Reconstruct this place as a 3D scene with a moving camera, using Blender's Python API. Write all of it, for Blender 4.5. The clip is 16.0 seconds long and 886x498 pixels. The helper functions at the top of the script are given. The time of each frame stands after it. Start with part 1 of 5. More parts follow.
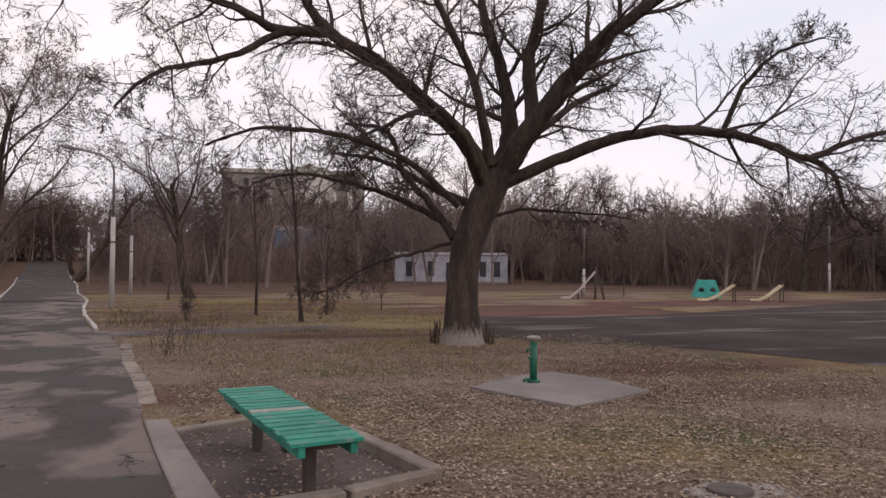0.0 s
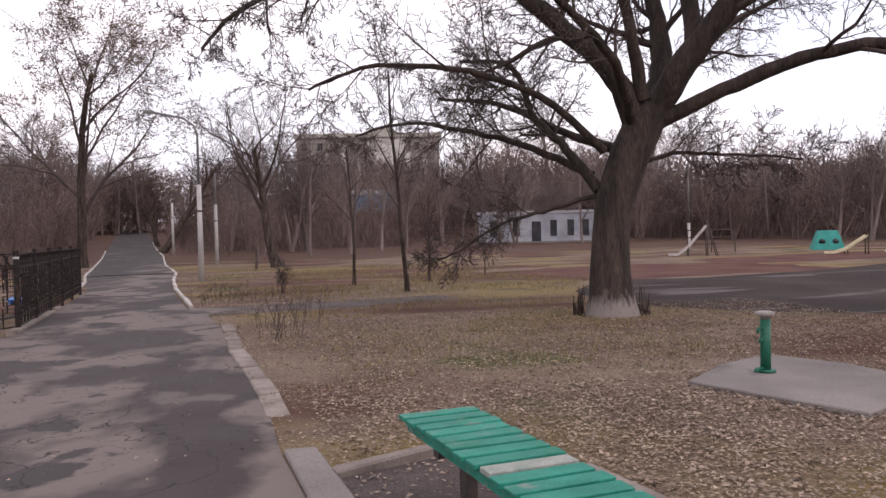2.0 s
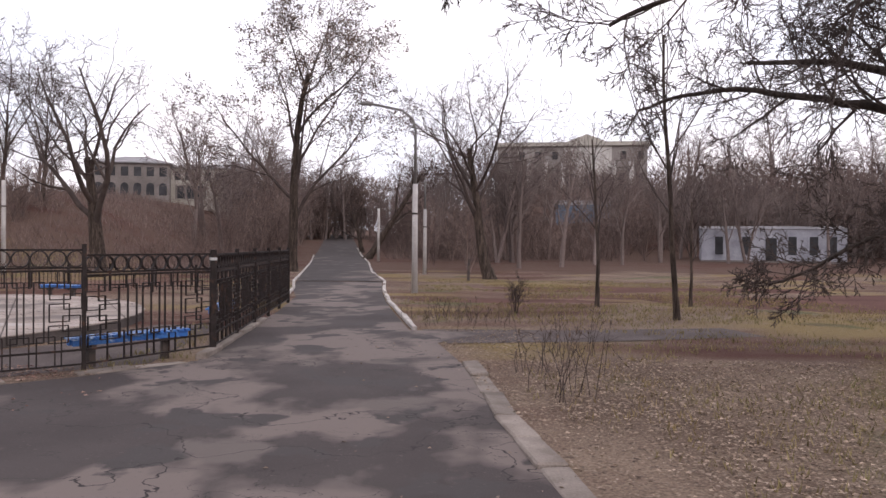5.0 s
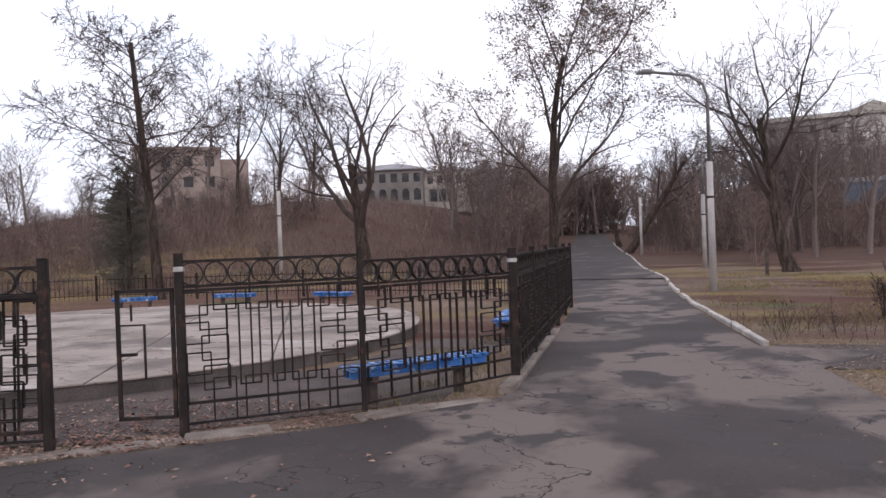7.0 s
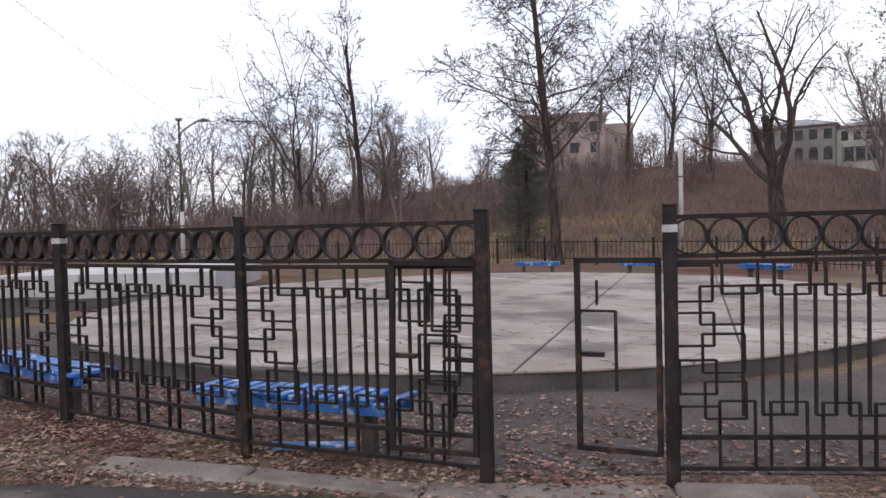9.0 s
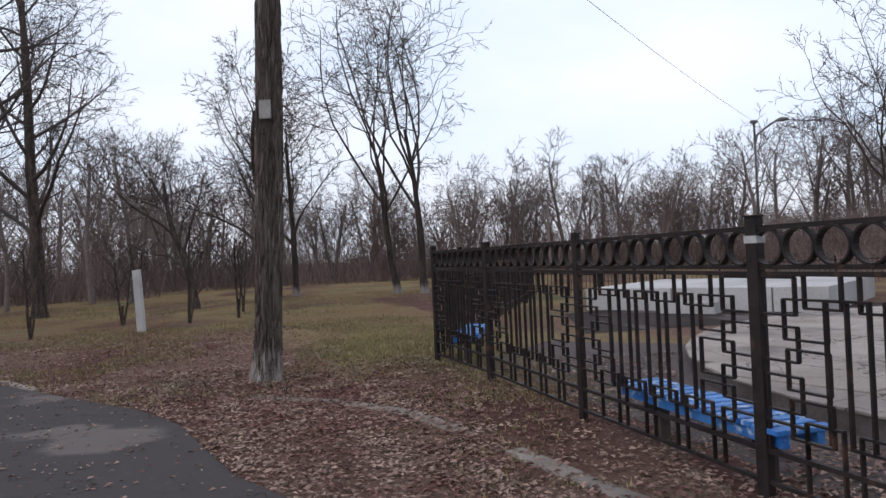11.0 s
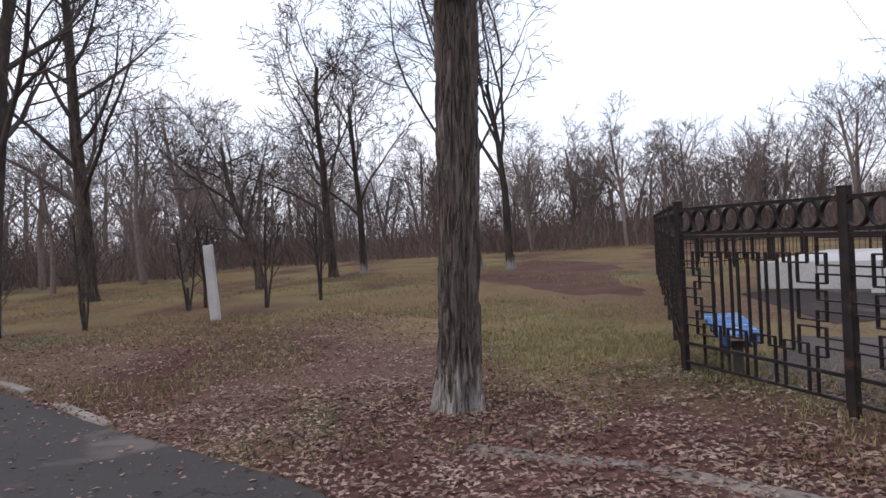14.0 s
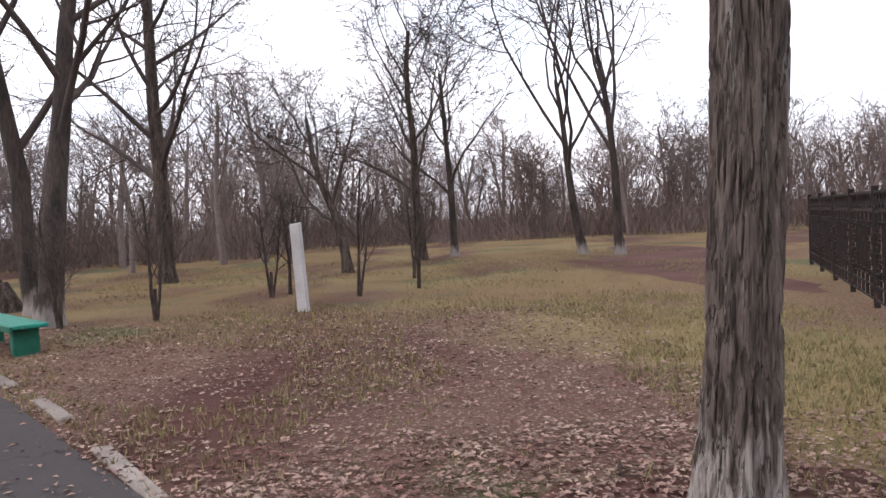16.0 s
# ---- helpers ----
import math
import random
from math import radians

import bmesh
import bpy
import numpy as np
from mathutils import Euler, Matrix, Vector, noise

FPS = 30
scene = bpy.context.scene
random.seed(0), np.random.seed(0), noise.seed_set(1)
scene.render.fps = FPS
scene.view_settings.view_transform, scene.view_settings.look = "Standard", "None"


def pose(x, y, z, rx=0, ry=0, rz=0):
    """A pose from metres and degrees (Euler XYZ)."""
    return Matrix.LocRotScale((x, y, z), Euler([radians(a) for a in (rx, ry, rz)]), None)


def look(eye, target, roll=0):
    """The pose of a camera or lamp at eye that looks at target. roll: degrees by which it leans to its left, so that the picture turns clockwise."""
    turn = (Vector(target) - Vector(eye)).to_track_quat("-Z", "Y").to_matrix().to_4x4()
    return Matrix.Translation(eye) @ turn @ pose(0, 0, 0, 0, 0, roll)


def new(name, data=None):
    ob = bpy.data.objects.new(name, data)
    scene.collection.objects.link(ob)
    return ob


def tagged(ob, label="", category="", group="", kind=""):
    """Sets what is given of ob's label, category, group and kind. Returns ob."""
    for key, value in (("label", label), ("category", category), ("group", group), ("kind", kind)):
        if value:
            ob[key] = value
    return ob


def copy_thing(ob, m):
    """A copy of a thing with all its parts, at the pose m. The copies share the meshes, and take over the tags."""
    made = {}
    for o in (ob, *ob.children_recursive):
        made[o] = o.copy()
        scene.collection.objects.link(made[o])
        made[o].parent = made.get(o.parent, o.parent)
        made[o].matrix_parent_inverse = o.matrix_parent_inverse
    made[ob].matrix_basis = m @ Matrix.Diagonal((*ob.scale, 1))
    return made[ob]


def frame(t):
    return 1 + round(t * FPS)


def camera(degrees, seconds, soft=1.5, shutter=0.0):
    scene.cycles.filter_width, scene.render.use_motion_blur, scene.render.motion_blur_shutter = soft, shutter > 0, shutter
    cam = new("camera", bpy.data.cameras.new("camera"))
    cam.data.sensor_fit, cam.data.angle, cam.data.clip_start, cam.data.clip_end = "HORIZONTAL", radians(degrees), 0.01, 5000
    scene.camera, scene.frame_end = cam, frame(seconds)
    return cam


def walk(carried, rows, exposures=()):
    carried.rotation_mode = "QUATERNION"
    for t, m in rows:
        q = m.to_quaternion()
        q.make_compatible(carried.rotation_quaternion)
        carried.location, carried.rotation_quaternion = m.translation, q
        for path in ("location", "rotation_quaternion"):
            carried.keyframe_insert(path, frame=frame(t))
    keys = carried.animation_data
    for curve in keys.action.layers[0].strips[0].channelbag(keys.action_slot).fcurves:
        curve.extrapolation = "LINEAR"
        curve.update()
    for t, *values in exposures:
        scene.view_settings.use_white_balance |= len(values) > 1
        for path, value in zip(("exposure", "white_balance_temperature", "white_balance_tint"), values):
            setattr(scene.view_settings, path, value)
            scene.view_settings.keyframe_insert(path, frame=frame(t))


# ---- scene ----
cam = camera(60.2, 16.0)
PATH = [
    (0, (2.365, -1.414, 1.624), (3.003, 0.48, 1.677), 0.5),
    (0.5, (2.254, -0.733, 1.604), (2.879, 1.166, 1.641), -0.4),
    (1, (2.108, 0.019, 1.619), (2.661, 1.941, 1.609), -0.6),
    (1.5, (1.96, 0.618, 1.63), (2.479, 2.548, 1.573), -1.3),
    (2, (1.877, 1.333, 1.63), (2.338, 3.279, 1.582), -1.4),
    (2.5, (1.793, 1.927, 1.607), (2.234, 3.877, 1.572), -2.0),
    (3, (1.713, 2.674, 1.583), (2.097, 4.637, 1.581), -1.1),
    (3.2, (1.68, 2.947, 1.564), (2.058, 4.911, 1.577), -0.9),
    (5.3, (0.83, 6.08, 1.549), (0.695, 8.075, 1.536), -0.4),
    (5.5, (0.71, 6.38, 1.544), (0.501, 8.369, 1.534), -1.1),
    (6, (0.373, 7.121, 1.528), (-0.041, 9.078, 1.528), -1.3),
    (6.5, (0.012, 7.717, 1.533), (-0.509, 9.648, 1.532), -1.9),
    (7, (-0.416, 8.335, 1.522), (-1.068, 10.226, 1.511), -2.1),
    (7.5, (-0.866, 8.807, 1.51), (-1.701, 10.624, 1.475), -2.1),
    (8, (-1.286, 9.304, 1.558), (-2.4, 10.962, 1.47), -2.4),
    (8.2, (-1.473, 9.426, 1.543), (-2.671, 11.026, 1.47), -2.1),
    (8.5, (-1.803, 9.658, 1.499), (-3.086, 11.191, 1.432), -2.1),
    (9, (-2.433, 9.954, 1.46), (-3.891, 11.322, 1.392), -1.5),
    (9.5, (-2.984, 10.12, 1.448), (-4.604, 11.292, 1.402), -1.4),
    (10, (-3.652, 10.183, 1.42), (-5.466, 11.023, 1.367), -1.1),
    (10.2, (-3.852, 10.177, 1.41), (-5.735, 10.85, 1.372), -1.7),
    (12.3, (-6.081, 8.902, 1.356), (-8.071, 8.705, 1.403), -1.7),
    (12.5, (-6.293, 8.779, 1.368), (-8.285, 8.608, 1.406), -2.0),
    (13, (-6.901, 8.562, 1.368), (-8.9, 8.496, 1.386), -3.3),
    (13.5, (-7.426, 8.315, 1.377), (-9.426, 8.303, 1.378), -3.7),
    (14, (-8.06, 8.131, 1.365), (-10.059, 8.172, 1.326), -3.3),
    (14.5, (-8.609, 7.912, 1.367), (-10.605, 8.027, 1.315), -1.1),
    (15, (-9.201, 7.653, 1.41), (-11.193, 7.804, 1.307), -1.8),
    (15.5, (-9.883, 7.496, 1.405), (-11.879, 7.428, 1.307), -2.9),
    (16, (-10.448, 7.294, 1.363), (-12.441, 7.142, 1.286), -2.7),
]

EXPOSURES = [(0, -0.28, 6850, 21), (1, -0.12, 6650, 21), (1.5, -0.02, 6600, 22), (3, 0.27, 6600, 23), (5.5, 0.08, 6450, 20), (7, 0.05, 6250, 18), (8.5, 0.12, 6150, 16), (9.3, 0.0, 6100, 14), (10.2, -0.24, 5950, 11), (12.5, -0.22, 5850, 12), (13.5, -0.1, 5900, 13), (14.5, 0.12, 6050, 14), (16, 0.48, 6250, 16)]
walk(cam, [(t, look(eye, target, roll)) for t, eye, target, roll in PATH], EXPOSURES)

# ---- light: bright overcast winter sky ----
SUN_EL, SUN_ROT = 32, 150
world = bpy.data.worlds.new("overcast_sky")
scene.world = world
world.use_nodes = True
wn, wl = world.node_tree.nodes, world.node_tree.links
sky = wn.new("ShaderNodeTexSky")
sky.sky_type, sky.sun_disc = "NISHITA", False
sky.sun_elevation, sky.sun_rotation = radians(SUN_EL), radians(SUN_ROT)
sky.dust_density = 4
skydim = wn.new("ShaderNodeMix")
skydim.data_type, skydim.blend_type = "RGBA", "MULTIPLY"
skydim.inputs[0].default_value = 1
skydim.inputs[7].default_value = (0.12, 0.12, 0.12, 1)
wl.new(sky.outputs[0], skydim.inputs[6])
cloud = wn.new("ShaderNodeTexNoise")
cloud.inputs["Scale"].default_value, cloud.inputs["Detail"].default_value = 2.2, 5
coord = wn.new("ShaderNodeTexCoord")
stretch = wn.new("ShaderNodeMapping")
stretch.inputs["Scale"].default_value = (1, 1, 2.6)
wl.new(coord.outputs["Generated"], stretch.inputs[0])
wl.new(stretch.outputs[0], cloud.inputs["Vector"])
ramp = wn.new("ShaderNodeValToRGB")
ramp.color_ramp.elements[0].position, ramp.color_ramp.elements[1].position = 0.3, 0.62
ramp.color_ramp.elements[0].color, ramp.color_ramp.elements[1].color = (0.85, 0.93, 1.03, 1), (1.12, 1.1, 1.1, 1)
wl.new(cloud.outputs[0], ramp.inputs[0])
veil = wn.new("ShaderNodeMix")
veil.data_type = "RGBA"
veil.inputs[0].default_value = 0.9
wl.new(skydim.outputs[2], veil.inputs[6])
wl.new(ramp.outputs[0], veil.inputs[7])
wl.new(veil.outputs[2], wn["Background"].inputs[0])
wn["Background"].inputs[1].default_value = 1.2
sun = new("sun", bpy.data.lights.new("sun", "SUN"))
sun.data.energy, sun.data.angle, sun.data.color = 0.6, radians(25), (1, 0.95, 0.88)
sun.matrix_world = pose(0, 0, 30, 90 - SUN_EL, 0, 180 - SUN_ROT)


# ---- materials ----
def mat(name, c1, c2, scale=3.0, fine=60.0, rough=0.85, bump=0.4, metal=0.0, stretch=(1, 1, 1), vary=0.0, island=False, dist=0.01, gloss=0.3, grit=0.17):
    """Two colours mixed by a broad noise, broken up by a fine one that also gives relief."""
    m = bpy.data.materials.new(name)
    m.use_nodes = True
    n, l = m.node_tree.nodes, m.node_tree.links
    b = n["Principled BSDF"]
    geo = n.new("ShaderNodeNewGeometry")
    mp = n.new("ShaderNodeMapping")
    mp.inputs["Scale"].default_value = stretch
    l.new(geo.outputs["Position"], mp.inputs[0])
    big, small = n.new("ShaderNodeTexNoise"), n.new("ShaderNodeTexNoise")
    for t, s, d in ((big, scale, 4), (small, fine, 6)):
        t.inputs["Scale"].default_value, t.inputs["Detail"].default_value = s, d
        l.new(mp.outputs[0], t.inputs["Vector"])
    r = n.new("ShaderNodeValToRGB")
    r.color_ramp.elements[0].position, r.color_ramp.elements[1].position = 0.36, 0.64
    r.color_ramp.elements[0].color, r.color_ramp.elements[1].color = (*c1, 1), (*c2, 1)
    l.new(big.outputs[0], r.inputs[0])
    gain = n.new("ShaderNodeMapRange")
    gain.inputs[1].default_value, gain.inputs[2].default_value = 0.3, 0.7
    gain.inputs[3].default_value, gain.inputs[4].default_value = 1 - grit, 1 + grit
    l.new(small.outputs[0], gain.inputs[0])
    value = gain.outputs[0]
    if vary:
        info = n.new("ShaderNodeObjectInfo")
        src = geo.outputs["Random Per Island"] if island else info.outputs["Random"]
        mr, mul = n.new("ShaderNodeMapRange"), n.new("ShaderNodeMath")
        mr.inputs[3].default_value, mr.inputs[4].default_value = 1 - vary, 1 + vary
        mul.operation = "MULTIPLY"
        l.new(src, mr.inputs[0])
        l.new(mr.outputs[0], mul.inputs[0])
        l.new(value, mul.inputs[1])
        value = mul.outputs[0]
    mix = n.new("ShaderNodeVectorMath")
    mix.operation = "SCALE"
    l.new(r.outputs[0], mix.inputs[0])
    l.new(value, mix.inputs["Scale"])
    l.new(mix.outputs[0], b.inputs["Base Color"])
    b.inputs["Specular IOR Level"].default_value = gloss
    b.inputs["Roughness"].default_value, b.inputs["Metallic"].default_value = rough, metal
    if bump:
        bp = n.new("ShaderNodeBump")
        bp.inputs["Strength"].default_value, bp.inputs["Distance"].default_value = bump, dist
        l.new(small.outputs[0], bp.inputs["Height"])
        l.new(bp.outputs[0], b.inputs["Normal"])
    return m


def overlay(m, colour, scale, low, high, stretch=(1, 1, 1), below=None, ragged=0.25, rough=None, axis=2, sign=1.0):
    """Lays a second stain or paint over a material: by a noise, or below a height with a ragged edge."""
    n, l = m.node_tree.nodes, m.node_tree.links
    b = n["Principled BSDF"]
    old = b.inputs["Base Color"].links[0].from_socket
    geo, mp, t = n.new("ShaderNodeNewGeometry"), n.new("ShaderNodeMapping"), n.new("ShaderNodeTexNoise")
    mp.inputs["Scale"].default_value = stretch
    l.new(geo.outputs["Position"], mp.inputs[0])
    t.inputs["Scale"].default_value, t.inputs["Detail"].default_value = scale, 5
    l.new(mp.outputs[0], t.inputs["Vector"])
    value = t.outputs[0]
    if below is not None:
        sep, ma = n.new("ShaderNodeSeparateXYZ"), n.new("ShaderNodeMath")
        l.new(geo.outputs["Position"], sep.inputs[0])
        ma.operation = "MULTIPLY_ADD"
        ma.inputs[1].default_value = ragged * 4
        l.new(t.outputs[0], ma.inputs[0])
        neg = n.new("ShaderNodeMath")
        neg.operation = "SUBTRACT"
        neg.inputs[0].default_value = below - ragged * 2
        flip = n.new("ShaderNodeMath")
        flip.operation = "MULTIPLY"
        flip.inputs[1].default_value = sign
        l.new(sep.outputs[axis], flip.inputs[0])
        l.new(flip.outputs[0], neg.inputs[1])
        l.new(neg.outputs[0], ma.inputs[2])
        value = ma.outputs[0]
    r = n.new("ShaderNodeMapRange")
    r.inputs[1].default_value, r.inputs[2].default_value = low, high
    l.new(value, r.inputs[0])
    mix = n.new("ShaderNodeMix")
    mix.data_type = "RGBA"
    mix.inputs[7].default_value = (*colour, 1)
    l.new(r.outputs[0], mix.inputs[0])
    l.new(old, mix.inputs[6])
    l.new(mix.outputs[2], b.inputs["Base Color"])
    if rough is not None:
        rr = n.new("ShaderNodeMapRange")
        rr.inputs[3].default_value, rr.inputs[4].default_value = b.inputs["Roughness"].default_value, rough
        l.new(r.outputs[0], rr.inputs[0])
        l.new(rr.outputs[0], b.inputs["Roughness"])
    return m


def cracks(m, colour, scale, width, stretch=(1, 1, 1)):
    """Thin winding cracks where a noise crosses its middle value."""
    n, l = m.node_tree.nodes, m.node_tree.links
    b = n["Principled BSDF"]
    old = b.inputs["Base Color"].links[0].from_socket
    geo, mp, t = n.new("ShaderNodeNewGeometry"), n.new("ShaderNodeMapping"), n.new("ShaderNodeTexNoise")
    mp.inputs["Scale"].default_value = stretch
    l.new(geo.outputs["Position"], mp.inputs[0])
    l.new(mp.outputs[0], t.inputs["Vector"])
    t.inputs["Scale"].default_value, t.inputs["Detail"].default_value = scale, 6
    d, a, r = n.new("ShaderNodeMath"), n.new("ShaderNodeMath"), n.new("ShaderNodeMapRange")
    d.operation, a.operation = "SUBTRACT", "ABSOLUTE"
    d.inputs[1].default_value = 0.5
    l.new(t.outputs[0], d.inputs[0])
    l.new(d.outputs[0], a.inputs[0])
    l.new(a.outputs[0], r.inputs[0])
    r.inputs[1].default_value, r.inputs[2].default_value = width, width * 0.4
    mix = n.new("ShaderNodeMix")
    mix.data_type = "RGBA"
    mix.inputs[7].default_value = (*colour, 1)
    l.new(r.outputs[0], mix.inputs[0])
    l.new(old, mix.inputs[6])
    l.new(mix.outputs[2], b.inputs["Base Color"])
    return m


GROUND = mat("leaf_litter_and_dry_grass", (0.125, 0.088, 0.067), (0.20, 0.148, 0.112), 0.5, 38, 0.95, 0.8, dist=0.03, gloss=0.1, grit=0.4)
overlay(GROUND, (0.125, 0.070, 0.054), 0.6, 0.0, 2.5, below=-8.5, ragged=1.0, axis=0, sign=1.0)
overlay(GROUND, (0.165, 0.108, 0.048), 0.4, 0.0, 9.0, below=-17, ragged=1.5, axis=0, sign=1.0)
overlay(GROUND, (0.185, 0.135, 0.062), 0.16, 0.5, 0.58)
overlay(GROUND, (0.10, 0.052, 0.042), 0.22, 0.5, 0.66, (0.6, 1.4, 1))
overlay(GROUND, (0.085, 0.088, 0.04), 0.3, 0.57, 0.66)
overlay(GROUND, (0.27, 0.215, 0.165), 30, 0.56, 0.66)
overlay(GROUND, (0.07, 0.05, 0.04), 11, 0.6, 0.68)
overlay(GROUND, (0.10, 0.064, 0.05), 0.3, 0.0, 4.0, below=-45, ragged=4, axis=1, sign=-1.0)
overlay(GROUND, (0.085, 0.042, 0.034), 0.28, 0.52, 0.66, (0.5, 1.2, 1))
ASPHALT = mat("damp_asphalt", (0.047, 0.038, 0.037), (0.063, 0.052, 0.050), 0.9, 90, 0.8, 0.35, dist=0.004, gloss=0.2)
overlay(ASPHALT, (0.155, 0.126, 0.115), 0.55, 0.47, 0.53, (1, 0.7, 1), rough=0.85)
overlay(ASPHALT, (0.056, 0.049, 0.048), 1.1, 0.57, 0.6)
overlay(ASPHALT, (0.05, 0.042, 0.041), 0.7, 0.0, 1.6, below=-3.2, ragged=0.7, axis=0, sign=1.0)
overlay(ASPHALT, (0.12, 0.10, 0.092), 0.75, 0.6, 0.65, (1, 0.8, 1))
overlay(ASPHALT, (0.10, 0.084, 0.077), 30, 0.66, 0.72)
cracks(ASPHALT, (0.026, 0.022, 0.022), 0.4, 0.0022)
cracks(ASPHALT, (0.03, 0.025, 0.025), 0.8, 0.0016, (1, 1.6, 1))
LOT = mat("muddy_asphalt_lot", (0.033, 0.026, 0.024), (0.056, 0.044, 0.041), 0.35, 30, 0.95, 0.5, dist=0.01, gloss=0.08, grit=0.38)
overlay(LOT, (0.115, 0.098, 0.094), 0.5, 0.58, 0.64, (0.4, 1.6, 1))
REDSOIL = mat("dark_red_bare_soil", (0.075, 0.036, 0.030), (0.12, 0.062, 0.05), 0.5, 14, 0.95, 0.5, gloss=0.1)
DIRT = mat("bare_trodden_earth", (0.065, 0.05, 0.047), (0.10, 0.079, 0.073), 1.5, 50, 0.95, 0.6, grit=0.38)
CONCRETE = mat("weathered_concrete", (0.155, 0.136, 0.127), (0.235, 0.208, 0.193), 0.8, 50, 0.9, 0.3, vary=0.1)
overlay(CONCRETE, (0.13, 0.115, 0.108), 1.1, 0.6, 0.7)
PALE = mat("pale_concrete", (0.38, 0.36, 0.35), (0.48, 0.46, 0.45), 0.7, 40, 0.9, 0.2)
KERB = mat("old_kerb_stone", (0.16, 0.132, 0.113), (0.25, 0.213, 0.186), 3, 60, 0.9, 0.4, vary=0.15)
WHITEKERB = mat("faded_white_kerb", (0.33, 0.30, 0.275), (0.50, 0.47, 0.44), 4, 60, 0.9, 0.3, vary=0.15)
IRON = mat("dull_black_iron", (0.014, 0.010, 0.0095), (0.026, 0.019, 0.0175), 8, 120, 0.6, 0.2, gloss=0.2)
overlay(IRON, (0.06, 0.032, 0.022), 9, 0.6, 0.68)
BARK = mat("dark_furrowed_bark", (0.032, 0.025, 0.021), (0.088, 0.066, 0.054), 9, 34, 0.95, 1.0, stretch=(1, 1, 0.16), dist=0.04, gloss=0.15, grit=0.5)
WALNUT = mat("whitewashed_walnut_bark", (0.030, 0.023, 0.020), (0.062, 0.046, 0.038), 5, 26, 0.95, 1.0, stretch=(1, 1, 0.22), dist=0.03, grit=0.38)
overlay(WALNUT, (0.215, 0.187, 0.172), 12, 0.0, 0.3, (1, 1, 0.3), below=0.44, ragged=0.2)
LIMED = mat("whitewashed_furrowed_bark", (0.072, 0.055, 0.047), (0.14, 0.11, 0.093), 16, 46, 0.95, 1.0, stretch=(1, 1, 0.13), dist=0.04, grit=0.38)
overlay(LIMED, (0.21, 0.185, 0.165), 9, 0.62, 0.68, (1.2, 1.2, 0.06))
overlay(LIMED, (0.31, 0.275, 0.25), 26, 0.02, 0.3, (1, 1, 0.1), below=0.40, ragged=0.42)
cracks(LIMED, (0.036, 0.028, 0.024), 16, 0.013, (1, 1, 0.1))
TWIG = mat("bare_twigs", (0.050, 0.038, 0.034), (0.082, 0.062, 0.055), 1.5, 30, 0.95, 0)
# far twigs and brush: distance haze put into the colour, paler than TWIG
FARTWIG = mat("hazed_far_twigs", (0.13, 0.10, 0.091), (0.185, 0.147, 0.135), 0.15, 8, 0.95, 0, vary=0.2)
BRUSH = mat("hazed_brown_undergrowth", (0.128, 0.090, 0.079), (0.19, 0.141, 0.124), 0.1, 6, 1.0, 0, vary=0.35, island=True)
EVERGREEN = mat("dark_evergreen_sprays", (0.08, 0.077, 0.064), (0.125, 0.115, 0.095), 1.0, 20, 0.95, 0)
DEADLEAF = mat("withered_leaf", (0.10, 0.075, 0.06), (0.16, 0.115, 0.09), 3, 30, 0.9, 0, vary=0.4, island=True)
LITTER = mat("fallen_leaf", (0.20, 0.145, 0.107), (0.315, 0.245, 0.19), 2.5, 40, 0.85, 0, vary=0.42, island=True)
REDLITTER = mat("reddish_fallen_leaf", (0.14, 0.066, 0.054), (0.295, 0.208, 0.164), 2.0, 40, 0.85, 0, vary=0.5, island=True)
GRASS = mat("dry_grass_blade", (0.225, 0.168, 0.082), (0.175, 0.155, 0.07), 0.5, 12, 0.9, 0, vary=0.4, island=True)
FRESH = mat("green_grass_blade", (0.185, 0.168, 0.075), (0.245, 0.205, 0.1), 0.7, 12, 0.9, 0, vary=0.35, island=True)
GREEN = mat("green_paint", (0.008, 0.155, 0.11), (0.015, 0.22, 0.158), 5, 60, 0.5, 0.25, vary=0.12)
overlay(GREEN, (0.16, 0.22, 0.19), 11, 0.6, 0.68, (0.5, 1.5, 1))
WORN = mat("worn_bare_board", (0.20, 0.24, 0.21), (0.30, 0.31, 0.28), 8, 60, 0.8, 0.3)
DARKGREEN = mat("dark_green_paint", (0.008, 0.085, 0.055), (0.014, 0.12, 0.075), 6, 60, 0.45, 0.2)
BLUE = mat("blue_paint", (0.025, 0.11, 0.36), (0.06, 0.19, 0.47), 6, 60, 0.5, 0.25, vary=0.18)
overlay(BLUE, (0.36, 0.46, 0.58), 10, 0.55, 0.64)
PIPE = mat("rusty_steel_post", (0.05, 0.042, 0.04), (0.085, 0.065, 0.055), 8, 90, 0.7, 0.2)
POSTC = mat("lamp_post_concrete", (0.36, 0.34, 0.33), (0.46, 0.44, 0.42), 2, 50, 0.9, 0.2)
POSTM = mat("grey_lamp_post_steel", (0.13, 0.125, 0.12), (0.19, 0.18, 0.175), 3, 60, 0.6, 0.15, metal=0.3)
WALLW = mat("whitewashed_wall", (0.28, 0.285, 0.32), (0.40, 0.405, 0.45), 1.2, 20, 0.9, 0.1)
WALLG = mat("grey_plaster_wall", (0.16, 0.142, 0.132), (0.235, 0.21, 0.196), 0.3, 8, 0.95, 0.1)
# wall tone of the far public building, with distance haze mixed into its colour
HAZE = mat("hazed_beige_plaster_wall", (0.215, 0.195, 0.182), (0.285, 0.262, 0.246), 0.3, 8, 0.95, 0.1)
